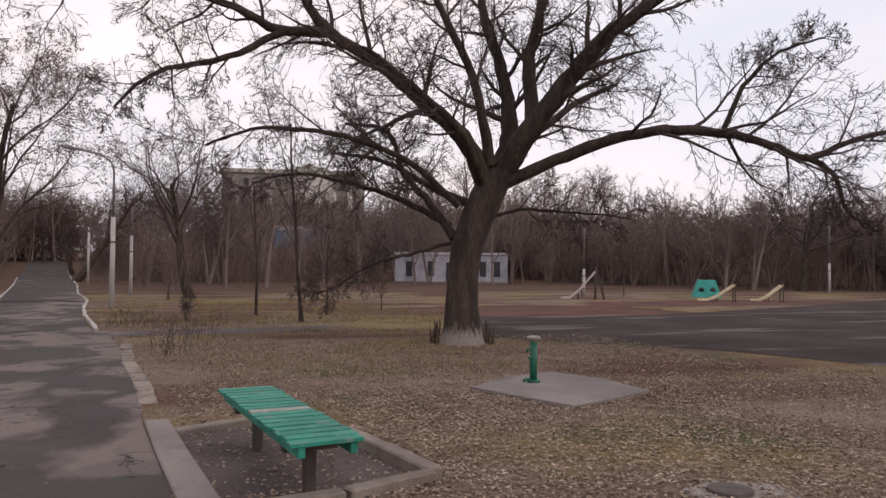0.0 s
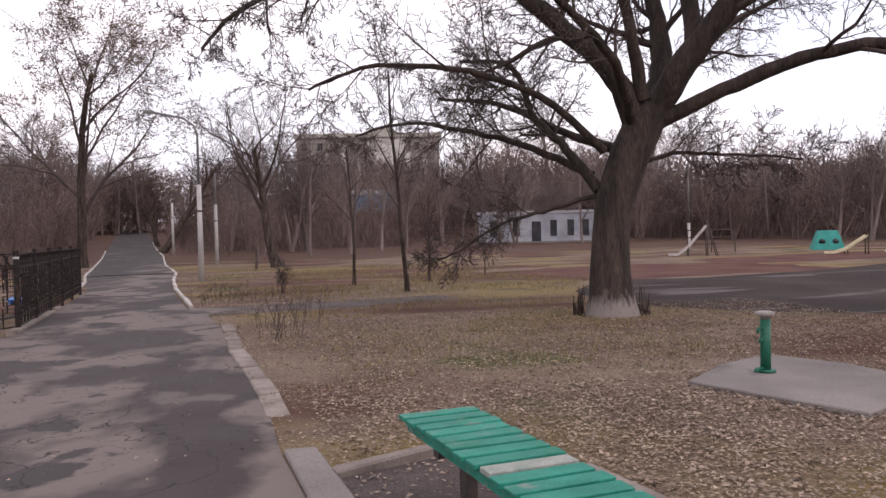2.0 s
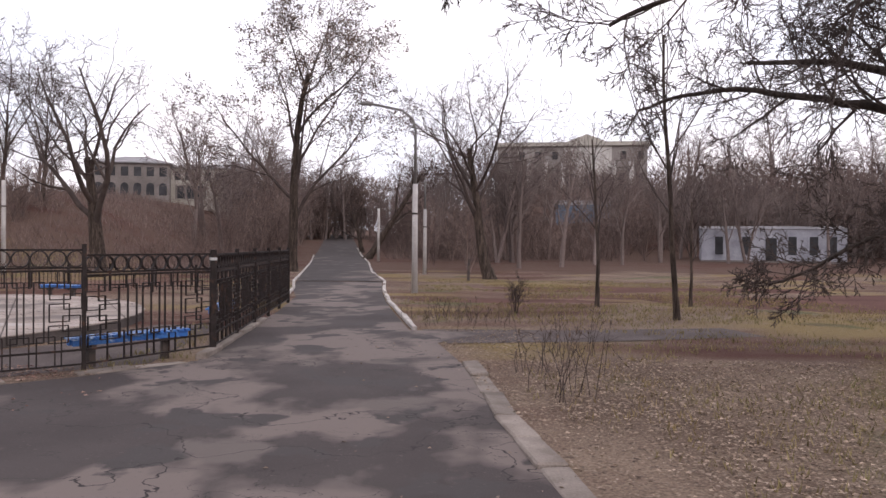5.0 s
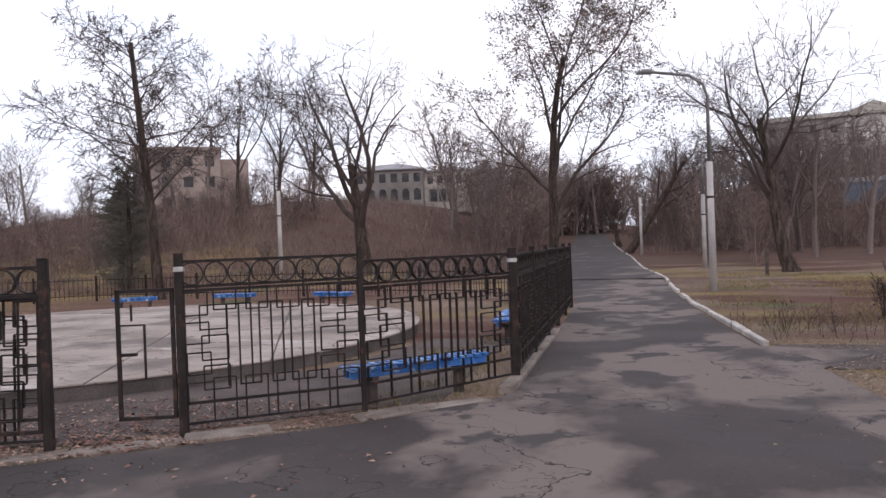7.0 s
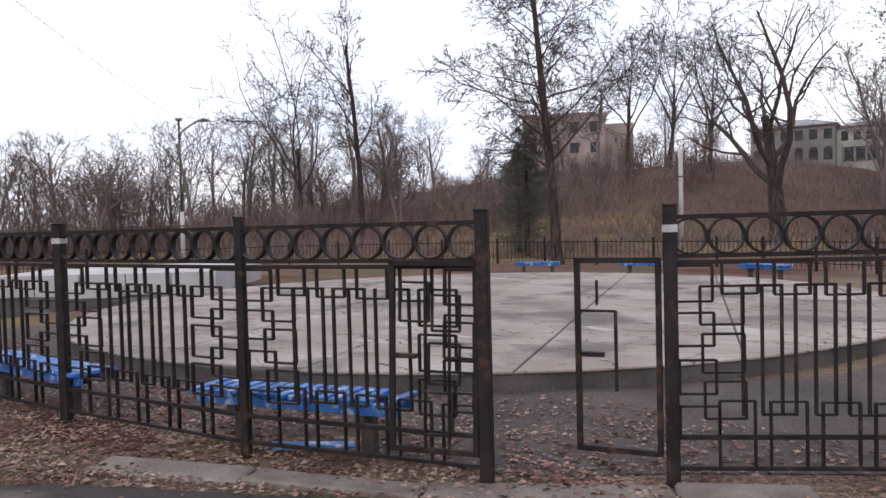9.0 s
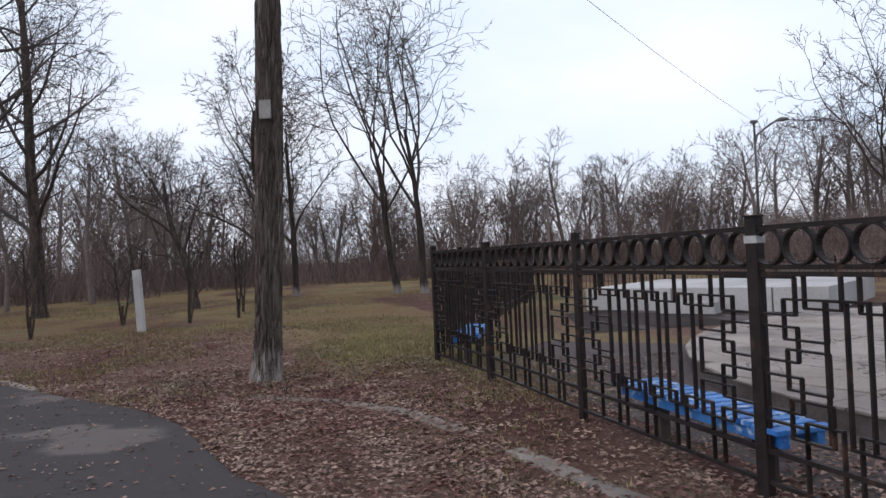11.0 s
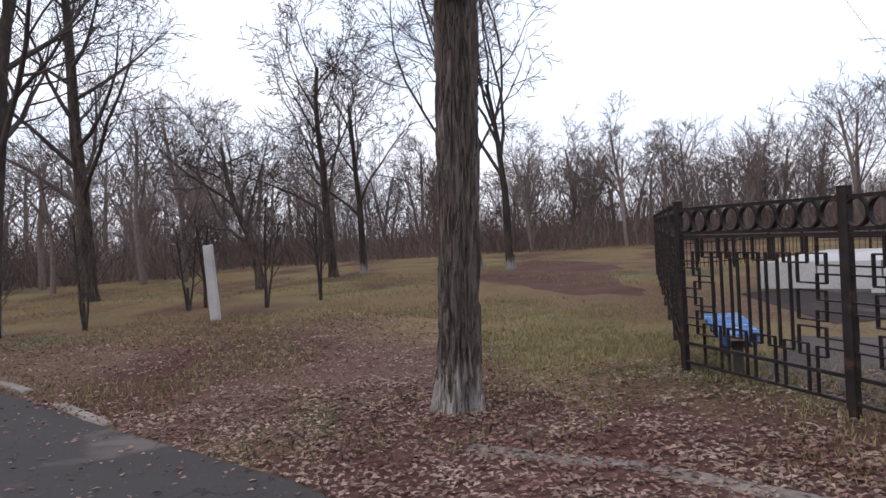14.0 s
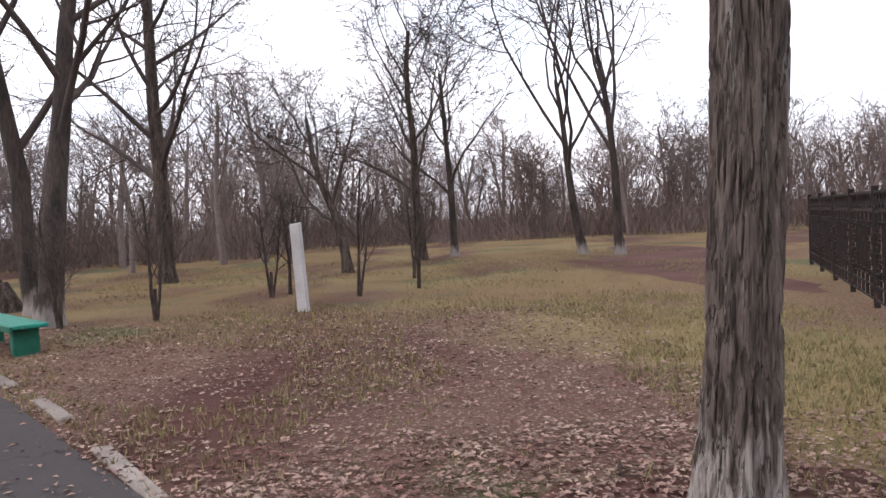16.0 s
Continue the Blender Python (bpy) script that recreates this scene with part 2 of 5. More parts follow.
PORTICO = mat("pale_plaster_columns", (0.42, 0.40, 0.375), (0.53, 0.51, 0.48), 0.4, 8, 0.95, 0.1)
WALLY = mat("yellowish_plaster_wall", (0.33, 0.31, 0.27), (0.43, 0.405, 0.36), 0.4, 8, 0.95, 0.1)
BRICK = mat("brown_brick_wall", (0.235, 0.185, 0.165), (0.31, 0.25, 0.22), 0.5, 9, 0.95, 0.1)
ROOF = mat("grey_sheet_roof", (0.18, 0.175, 0.18), (0.26, 0.25, 0.26), 0.6, 10, 0.6, 0.1)
DARKGLASS = mat("dark_window_opening", (0.02, 0.02, 0.022), (0.045, 0.045, 0.05), 1, 10, 0.3, 0)
SHEDBLUE = mat("faded_blue_sheet", (0.10, 0.16, 0.24), (0.14, 0.20, 0.28), 1, 20, 0.7, 0)
TEAL = mat("teal_play_paint", (0.02, 0.22, 0.19), (0.03, 0.28, 0.24), 3, 30, 0.6, 0)
CREAM = mat("cream_play_paint", (0.42, 0.36, 0.24), (0.54, 0.48, 0.33), 3, 30, 0.6, 0)
SLIDEM = mat("worn_slide_metal", (0.34, 0.30, 0.29), (0.46, 0.42, 0.40), 3, 30, 0.5, 0)
CABLE = mat("black_cable", (0.03, 0.03, 0.03), (0.05, 0.05, 0.05), 3, 30, 0.7, 0)
TIN = mat("grey_tin_plate", (0.22, 0.20, 0.185), (0.30, 0.28, 0.26), 6, 50, 0.6, 0.1)
BAND = mat("pale_tape_band", (0.35, 0.34, 0.33), (0.45, 0.44, 0.43), 9, 50, 0.7, 0)


# ---- building helpers ----
def mesh_ob(name, verts, faces, material, parent=None, label="", smooth=False):
    me = bpy.data.meshes.new(name)
    me.from_pydata([tuple(v) for v in verts], [], faces)
    me.materials.append(material)
    if smooth:
        me.polygons.foreach_set("use_smooth", [True] * len(me.polygons))
    me.update()
    ob = new(name, me)
    if parent:
        ob.parent = parent
    if label:
        ob["label"] = label
    return ob


def part(name, bm, material, parent=None, label=""):
    me = bpy.data.meshes.new(name)
    bm.to_mesh(me)
    bm.free()
    me.materials.append(material)
    ob = new(name, me)
    if parent:
        ob.parent = parent
    if label:
        ob["label"] = label
    return ob


def empty(name, m, label, category, group=""):
    ob = new(name)
    ob.matrix_world = m
    return tagged(ob, label, category, group)


CUBE_F = [(0, 3, 2, 1), (4, 5, 6, 7), (0, 1, 5, 4), (1, 2, 6, 5), (2, 3, 7, 6), (3, 0, 4, 7)]


def box_v(x0, x1, y0, y1, z0, z1):
    return [(x0, y0, z0), (x1, y0, z0), (x1, y1, z0), (x0, y1, z0), (x0, y0, z1), (x1, y0, z1), (x1, y1, z1), (x0, y1, z1)]


def boxes(name, items, material, parent=None, label=""):
    v, f = [], []
    for b in items:
        f += [tuple(i + len(v) for i in q) for q in CUBE_F]
        v += box_v(*b)
    return mesh_ob(name, v, f, material, parent, label)


def block(name, x0, x1, y0, y1, z0, z1, material, parent=None, label="", bevel=0.01, jag=0.0):
    """A box with rounded, slightly uneven edges."""
    bm = bmesh.new()
    vs = [bm.verts.new(c) for c in box_v(x0, x1, y0, y1, z0, z1)]
    for q in CUBE_F:
        bm.faces.new([vs[i] for i in q])
    if jag:
        for v in vs:
            v.co += Vector([random.uniform(-jag, jag) for _ in range(3)])
    if bevel:
        bmesh.ops.bevel(bm, geom=bm.edges[:], offset=bevel, segments=1, affect="EDGES")
    return part(name, bm, material, parent, label)


class Acc:
    def __init__(self):
        self.v, self.f = [], []

    def tube(self, pts, rad, n, cap=False):
        base, d0 = len(self.v), None
        for i, p in enumerate(pts):
            d = (pts[min(i + 1, len(pts) - 1)] - pts[max(i - 1, 0)]).normalized()
            a = d.cross(Vector((0.31, 0.2, 0.93)) if abs(d.z) < 0.9 else Vector((1, 0, 0)))
            a.normalize()
            if d0 is not None:
                a = d0 - d * d0.dot(d)
                a.normalize()
            d0 = a
            b = d.cross(a)
            for k in range(n):
                t = 2 * math.pi * k / n
                self.v.append(p + (a * math.cos(t) + b * math.sin(t)) * rad[i])
        for i in range(len(pts) - 1):
            for k in range(n):
                q, w = base + i * n, (k + 1) % n
                self.f.append((q + k, q + w, q + n + w, q + n + k))
        if cap:
            self.f.append(tuple(base + (len(pts) - 1) * n + k for k in range(n)))
            self.f.append(tuple(base + n - 1 - k for k in range(n)))

    def twig(self, pts, r):
        """A three-sided shoot that ends in a point."""
        base = len(self.v)
        d = (pts[-1] - pts[0]).normalized()
        a = d.cross(Vector((0.31, 0.2, 0.93)) if abs(d.z) < 0.9 else Vector((1, 0, 0))).normalized()
        b = d.cross(a)
        rings = pts[:-1]
        for i, p in enumerate(rings):
            for ca, sa in ((1, 0), (-0.5, 0.866), (-0.5, -0.866)):
                self.v.append(p + (a * ca + b * sa) * (r * (1 - 0.5 * i / len(rings))))
        self.v.append(pts[-1])
        for i in range(len(rings) - 1):
            q = base + 3 * i
            self.f += [(q, q + 1, q + 4, q + 3), (q + 1, q + 2, q + 5, q + 4), (q + 2, q, q + 3, q + 5)]
        q = base + 3 * (len(rings) - 1)
        self.f += [(q, q + 1, q + 3), (q + 1, q + 2, q + 3), (q + 2, q, q + 3)]

    def ob(self, name, material, parent=None, label="", smooth=True):
        return mesh_ob(name, self.v, self.f, material, parent, label, smooth)


def rod(name, pts, r, material, parent=None, label="", n=8):
    a = Acc()
    pts = [Vector(p) for p in pts]
    a.tube(pts, [r] * len(pts) if not isinstance(r, (list, tuple)) else r, n, True)
    return a.ob(name, material, parent, label)


def smooth01(t):
    t = min(1.0, max(0.0, t))
    return t * t * (3 - 2 * t)


def road_mid(y):
    return -0.2 if y < 14 else -0.2 - 0.152 * (y - 14)


def height(x, y):
    """The lie of the land: level park, a slowly rising road, a bank on either side of it."""
    yy = min(y, 130)
    h = 0.00032 * max(0.0, yy - 32) ** 2
    side = road_mid(yy) - x
    h += 5.2 * smooth01((y - 35) / 31) * smooth01((side - 6) / 16) * smooth01((x + 95) / 45)
    h += 7.5 * smooth01((y - 72) / 45) * smooth01((-side - 8) / 22) * smooth01((75 - x) / 25)
    return h


# ---- ground, roads, kerbs ----
def ground_sheet():
    near = np.arange(-120, 166, 3.0)
    xs = np.concatenate([[-1500, -600, -300, -180], near, [220, 320, 600, 1500]])
    ys = xs
    v = [(x, y, height(x, y)) for y in ys for x in xs]
    n = len(xs)
    f = [(j * n + i, j * n + i + 1, (j + 1) * n + i + 1, (j + 1) * n + i) for j in range(n - 1) for i in range(n - 1)]
    return tagged(mesh_ob("ground", v, f, GROUND, smooth=True), "brown leaf-strewn park ground with dry grass", "ground", kind="structure")


ground_sheet()


def sheet(name, pts, z, material, label, category):
    return tagged(mesh_ob(name, [(x, y, z) for x, y in pts], [tuple(range(len(pts)))], material), label, category, kind="structure")


ROAD = [(6, -32), (2.95, -1.7), (2.32, 4.15), (1.97, 7.1), (1.9, 8.4), (1.78, 9.5), (1.58, 11.2), (1.4, 12.6), (1.1, 15.6), (0.75, 17.6), (1.6, 19.0), (0.2, 19.4), (-0.3, 22.5),
               (-0.85, 26.3), (-1.4, 31), (-1.95, 37), (-5.5, 37), (-4.35, 31), (-3.6, 27.8), (-3.0, 22.9), (-2.55, 17), (-2.36, 15.6), (-3.25, 14.35), (-4.35, 13.35), (-5.4, 12.5), (-6.3, 11.9),
               (-7.2, 11.25), (-7.9, 10.5), (-8.8, 9.5), (-9.8, 8.75), (-10.76, 8.3), (-11.6, 7.9), (-12.4, 7.3), (-13.2, 6.45), (-14.0, 5.6), (-15.0, 4.6), (-16.4, 3.25), (-20, -0.7), (-32, -13), (-27, -19),
               (-14, -6), (-8, -1), (-3.2, -3), (0, -32)]
sheet("road", ROAD, 0.012, ASPHALT, "damp dark asphalt path with pale dried patches", "road")
far_v, far_f = [], []
for i in range(26):
    y = 37 + i * 4
    w = 1.78 + min(0.35, (y - 37) * 0.012)
    far_v += [(road_mid(y) - w, y, height(road_mid(y), y) + 0.03 + 0.012 * (i > 0)), (road_mid(y) + w, y, height(road_mid(y), y) + 0.03 + 0.012 * (i > 0))]
    if i:
        far_f.append((2 * i - 2, 2 * i - 1, 2 * i + 1, 2 * i))
tagged(mesh_ob("road", far_v, far_f, ASPHALT), "asphalt road climbing between bare trees", "road", kind="structure")
sheet("side_lot", [(8.9, 16.2), (10.5, 14.0), (12.2, 12.6), (13.0, 11.4), (13.9, 8.7), (17, 5.5), (45, -2), (120, 0), (120, 44), (60, 41), (41.8, 33.4), (30, 27.6), (20.1, 23.3), (15, 22.2), (11.8, 22.8), (9.6, 19.5)], 0.008, LOT, "dark muddy asphalt lot with pale worn streaks", "road")
sheet("side_lot", [(0.9, 17.6), (3.4, 18.0), (6.4, 18.9), (6.1, 20.2), (3.2, 19.6), (0.4, 19.6)], 0.009, DIRT, "dark trodden earth side path", "path")
sheet("bare_earth", [(2.28, 6.45), (3.1, 6.7), (3.85, 5.8), (4.16, 4.3), (2.74, 3.8), (2.58, 4.2)], 0.007, DIRT, "bare dark earth under the green bench", "earth")
sheet("bare_earth", [(-2.9, 15.4), (-4.6, 13.9), (-5.3, 13.2), (-8.5, 12.2), (-11, 11.7), (-14.5, 10.9), (-16.5, 12.2), (-15.2, 14), (-11, 12.7), (-7.3, 14.3), (-5, 17.1), (-4.6, 20), (-3.4, 20)], 0.006, DIRT, "trodden earth strewn with leaves round the dance floor", "earth")
sheet("bare_earth", [(-17.2, 13.0), (-21.5, 13.6), (-23, 17), (-19.5, 21), (-18.0, 19.5), (-17.6, 16)], 0.006, LOT, "dark asphalt beside the concrete stage", "earth")


def patch(cx, cy, rx, ry, seed, z, material, label):
    """An irregular patch of soil."""
    pts = []
    for k in range(40):
        a = 2 * math.pi * k / 40
        q = 1 + 0.55 * noise.noise(Vector((math.cos(a) * 1.5, math.sin(a) * 1.5, seed))) + 0.2 * noise.noise(Vector((math.cos(a) * 5, math.sin(a) * 5, seed)))
        pts.append((cx + rx * q * math.cos(a), cy + ry * q * math.sin(a)))
    return sheet("soil_patch", pts, z, material, label, "soil")


for k, (cx, cy, rx, ry) in enumerate(((16, 26.5, 8, 3.4), (29, 31.8, 10, 3.4), (8, 33, 6, 2.0), (47, 40, 10, 2.6), (-28, 11.6, 5.0, 1.0), (-35, 12.6, 7, 1.3), (6, 29, 5, 1.0), (-12.2, 9.6, 1.3, 0.7), (-13.0, 8.3, 1.3, 1.4), (-8.6, 11.9, 1.0, 0.3), (2.5, 27, 3, 0.8))):
    patch(cx, cy, rx, ry, 3.7 * k, 0.002 + 0.0022 * (k % 2), REDSOIL, "dark red-brown soil showing through the grass")


def kerb_line(name, pts, w, h, piece, material, label, jag=0.012, skip=0.0, lift=0.0, rng=random.Random(4)):
    """A line of separate kerb stones along a polyline."""
    top = tagged(new(name), label, "kerb", kind="structure")
    for (ax, ay), (bx, by) in zip(pts, pts[1:]):
        d = math.hypot(bx - ax, by - ay)
        n = max(1, round(d / piece))
        ang = math.degrees(math.atan2(by - ay, bx - ax))
        for i in range(n):
            if rng.random() < skip:
                continue
            t = (i + 0.5) / n
            x, y = ax + (bx - ax) * t, ay + (by - ay) * t
            l = d / n - 0.015
            ob = block("kerb_stone", -l / 2, l / 2, -w / 2, w / 2, -0.12, h + rng.uniform(-0.012, 0.012), material, top, bevel=0.015, jag=jag)
            ob.matrix_world = pose(x, y, height(x, y) + lift, rng.uniform(-2, 2), rng.uniform(-1, 1), ang + rng.uniform(-1, 1))
    return top


kerb_line("kerb_road", [(1.99, 8.3), (1.9, 9.2), (1.7, 10.9), (1.48, 12.5), (1.22, 15.7)], 0.22, 0.03, 1.0, KERB, "worn beige stone kerb beside the path", skip=0.0)
kerb_line("kerb_white_east", [(0.3, 19.4), (-0.76, 26.3), (-1.33, 31), (-1.85, 37), (-3.35, 46), (-5.1, 60), (-7.2, 73), (-9.7, 90)], 0.1, 0.055, 1.1, WHITEKERB, "low faded white kerb along the road", skip=0.06, lift=0.02)
kerb_line("kerb_white_west", [(-4.1, 29), (-4.55, 32), (-5.6, 37), (-7.0, 46), (-9.2, 60), (-11.4, 73)], 0.1, 0.055, 1.1, WHITEKERB, "low faded white kerb along the road", skip=0.1, lift=0.02)
kerb_line("kerb_fence_road", [(-2.36, 15.75), (-2.62, 18.5), (-2.85, 21)], 0.16, 0.07, 1.0, KERB, "concrete kerb at the foot of the iron fence", skip=0.1)
kerb_line("kerb_fence", [(-2.5, 15.5), (-3.4, 14.45), (-4.5, 13.52), (-5.5, 12.65), (-7.38, 11.58)], 0.24, 0.025, 0.9, KERB, "sunken broken concrete kerb edging the asphalt", skip=0.05)
kerb_line("kerb_fence_west", [(-7.38, 11.58), (-8.6, 11.2), (-10.7, 10.35), (-11.5, 9.95), (-12.25, 9.3), (-12.85, 8.3)], 0.16, 0.018, 0.9, KERB, "sunken broken kerb among fallen leaves", skip=0.3)
kerb_line("kerb_grass", [(-13.4, 6.3), (-14.15, 5.5), (-15.1, 4.7), (-16.5, 3.4), (-18.3, 1.5), (-20.2, -0.6)], 0.12, 0.035, 1.0, KERB, "sunken kerb half covered by leaves", skip=0.2)
kerb_line("kerb_bench", [(2.3, 6.42), (3.05, 6.7)], 0.09, 0.07, 0.8, KERB, "thin kerb edging the bench plot")
kerb_line("kerb_bench", [(3.85, 5.9), (4.2, 4.2), (3.45, 3.9), (2.72, 3.72)], 0.14, 0.1, 0.85, KERB, "thin kerb edging the bench plot")


def flat_slab(name, pts, z0, z1, material, label, category, kind="", parent=None):
    n = len(pts)
    bm = bmesh.new()
    a = [bm.verts.new((x, y, z0)) for x, y in pts]
    b = [bm.verts.new((x, y, z1)) for x, y in pts]
    bm.faces.new(a[::-1])
    bm.faces.new(b)
    for i in range(n):
        bm.faces.new((a[i], a[(i + 1) % n], b[(i + 1) % n], b[i]))
    bmesh.ops.recalc_face_normals(bm, faces=bm.faces[:])
    edges = [e for e in bm.edges if e.verts[0].co.z > z1 - 1e-4 and e.verts[1].co.z > z1 - 1e-4]
    bmesh.ops.bevel(bm, geom=edges, offset=min(0.012, (z1 - z0) * 0.3), segments=1, affect="EDGES")
    ob = part(name, bm, material, parent)
    return tagged(ob, label, category, kind=kind) if label else ob


flat_slab("concrete_slab", [(1.99, 7.08), (2.23, 7.08), (2.42, 5.6), (2.63, 4.05), (2.8, 2.6), (2.5, 2.55), (2.34, 4.15), (2.14, 5.7)], -0.06, 0.045, CONCRETE, "long flat concrete slab between path and bench", "slab")
flat_slab("pump_plinth", [(6.03, 8.25), (6.35, 7.4), (6.68, 6.6), (7.5, 6.95), (8.2, 7.34), (8.15, 8.5), (7.75, 9.35), (6.85, 8.95)], -0.06, 0.055, CONCRETE, "cracked grey concrete plinth under the water pump", "slab")
flat_slab("manhole_slab", [(5.85, 3.4), (5.95, 2.8), (6.5, 2.75), (6.66, 3.3), (6.25, 3.55)], -0.05, 0.02, CONCRETE, "flat concrete manhole surround among the leaves", "manhole")
bm = bmesh.new()
bmesh.ops.create_cone(bm, cap_ends=True, segments=24, radius1=0.17, radius2=0.16, depth=0.03)
lid = part("manhole_cover", bm, PIPE)
lid.matrix_world = pose(6.16, 3.24, 0.03)
tagged(lid, "round rusty manhole cover set in concrete", "manhole cover")


# round concrete dance floor made of cast slabs
FC, FR = Vector((-11.3, 19.15)), 6.3


def clip_poly(poly, centre, r, sides=48):
    for k in range(sides):
        t = 2 * math.pi * (k + 0.5) / sides
        nx, ny, d = math.cos(t), math.sin(t), r * math.cos(math.pi / sides)
        out = []
        for i, p in enumerate(poly):
            q = poly[(i + 1) % len(poly)]
            a, b = (p[0] - centre.x) * nx + (p[1] - centre.y) * ny - d, (q[0] - centre.x) * nx + (q[1] - centre.y) * ny - d
            if a <= 0:
                out.append(p)
            if a * b < 0:
                s = a / (a - b)
                out.append((p[0] + (q[0] - p[0]) * s, p[1] + (q[1] - p[1]) * s))
        poly = out
        if len(poly) < 3:
            return []
    return poly


rng = random.Random(11)
ring = [(FC.x + (FR - 0.02) * math.cos(2 * math.pi * k / 48), FC.y + (FR - 0.02) * math.sin(2 * math.pi * k / 48)) for k in range(48)]
# the floor's side wall is darker than the slabs on top
SIDE = mat("dark_concrete_edge", (0.07, 0.06, 0.055), (0.12, 0.10, 0.095), 2, 40, 0.95, 0.4)
floor_thing = flat_slab("dance_floor", ring, -0.05, 0.165, SIDE, "round raised concrete dance floor with dark edge", "dance floor", kind="structure")
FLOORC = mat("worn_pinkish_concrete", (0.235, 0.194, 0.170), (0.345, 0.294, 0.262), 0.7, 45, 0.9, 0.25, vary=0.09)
overlay(FLOORC, (0.15, 0.126, 0.115), 0.8, 0.52, 0.64)
overlay(FLOORC, (0.40, 0.36, 0.335), 1.7, 0.6, 0.7, (0.5, 1.5, 1))
cracks(FLOORC, (0.09, 0.075, 0.068), 0.5, 0.0025)
cracks(FLOORC, (0.07, 0.058, 0.052), 0.3, 0.003, (1, 2, 1))
ca, sa = math.cos(0.5), math.sin(0.5)
for i in range(-4, 4):
    for j in range(-5, 5):
        g, s1, s2 = 0.012, 1.9, 1.35
        off = 0.6 * (i % 2)
        sq = [(i * s1 + g, j * s2 + off + g), ((i + 1) * s1 - g, j * s2 + off + g), ((i + 1) * s1 - g, (j + 1) * s2 + off - g), (i * s1 + g, (j + 1) * s2 + off - g)]
        sq = [(FC.x + x * ca - y * sa, FC.y + x * sa + y * ca) for x, y in sq]
        cl = clip_poly(sq, FC, FR)
        if len(cl) > 2 and abs(sum(cl[k][0] * cl[(k + 1) % len(cl)][1] - cl[(k + 1) % len(cl)][0] * cl[k][1] for k in range(len(cl)))) > 0.1:
            flat_slab("concrete_panel", cl, 0.16, 0.183 + rng.uniform(-0.006, 0.006), FLOORC, "", "", parent=floor_thing)

# pale concrete stage behind the dance floor
stage = empty("stage", Matrix.Identity(4), "low pale concrete stage behind the dance floor", "stage")
for k in range(5):
    a, b = Vector((-18.7, 18.1)), Vector((-22.3, 14.3))
    back = Vector((-3.2, 3.0))
    p, q = a.lerp(b, k / 5 + 0.003), a.lerp(b, (k + 1) / 5 - 0.003)
    flat_slab("stage_slab", [tuple(p), tuple(q), tuple(q + back), tuple(p + back)], -0.05, 0.5, PALE, "", "", parent=stage)
boxes("step", [(-0.6, 0.6, -0.2, 0.2, -0.05, 0.24)], PALE, stage).matrix_world = pose(-20.1, 15.9, 0, 0, 0, 46.5)


# ---- iron fence ----
def bar_box(x0, x1, z0, z1, y=0.0, t=0.0125):
    return (x0, x1, y - t, y + t, z0, z1)


def outline(x0, x1, z0, z1, t=0.0058, y=0.0):
    return [bar_box(x0, x1, z0 - t, z0 + t, y), bar_box(x0, x1, z1 - t, z1 + t, y), bar_box(x0 - t, x0 + t, z0, z1, y), bar_box(x1 - t, x1 + t, z0, z1, y)]


def ring_mesh(r, t=0.011, w=0.02, n=20):
    v, f = [], []
    for k in range(n):
        a = 2 * math.pi * k / n
        for rr, y in ((r, -w), (r, w), (r - t, w), (r - t, -w)):
            v.append((rr * math.cos(a), y, rr * math.sin(a)))
    for k in range(n):
        for e in range(4):
            f.append((4 * k + e, 4 * k + (e + 1) % 4, 4 * ((k + 1) % n) + (e + 1) % 4, 4 * ((k + 1) % n) + e))
    me = bpy.data.meshes.new("ring")
    me.from_pydata(v, [], f)
    me.materials.append(IRON)
    return me


RING = ring_mesh(0.1)
PANEL_LABEL = "black wrought-iron fence panel with ring frieze and square lattice"


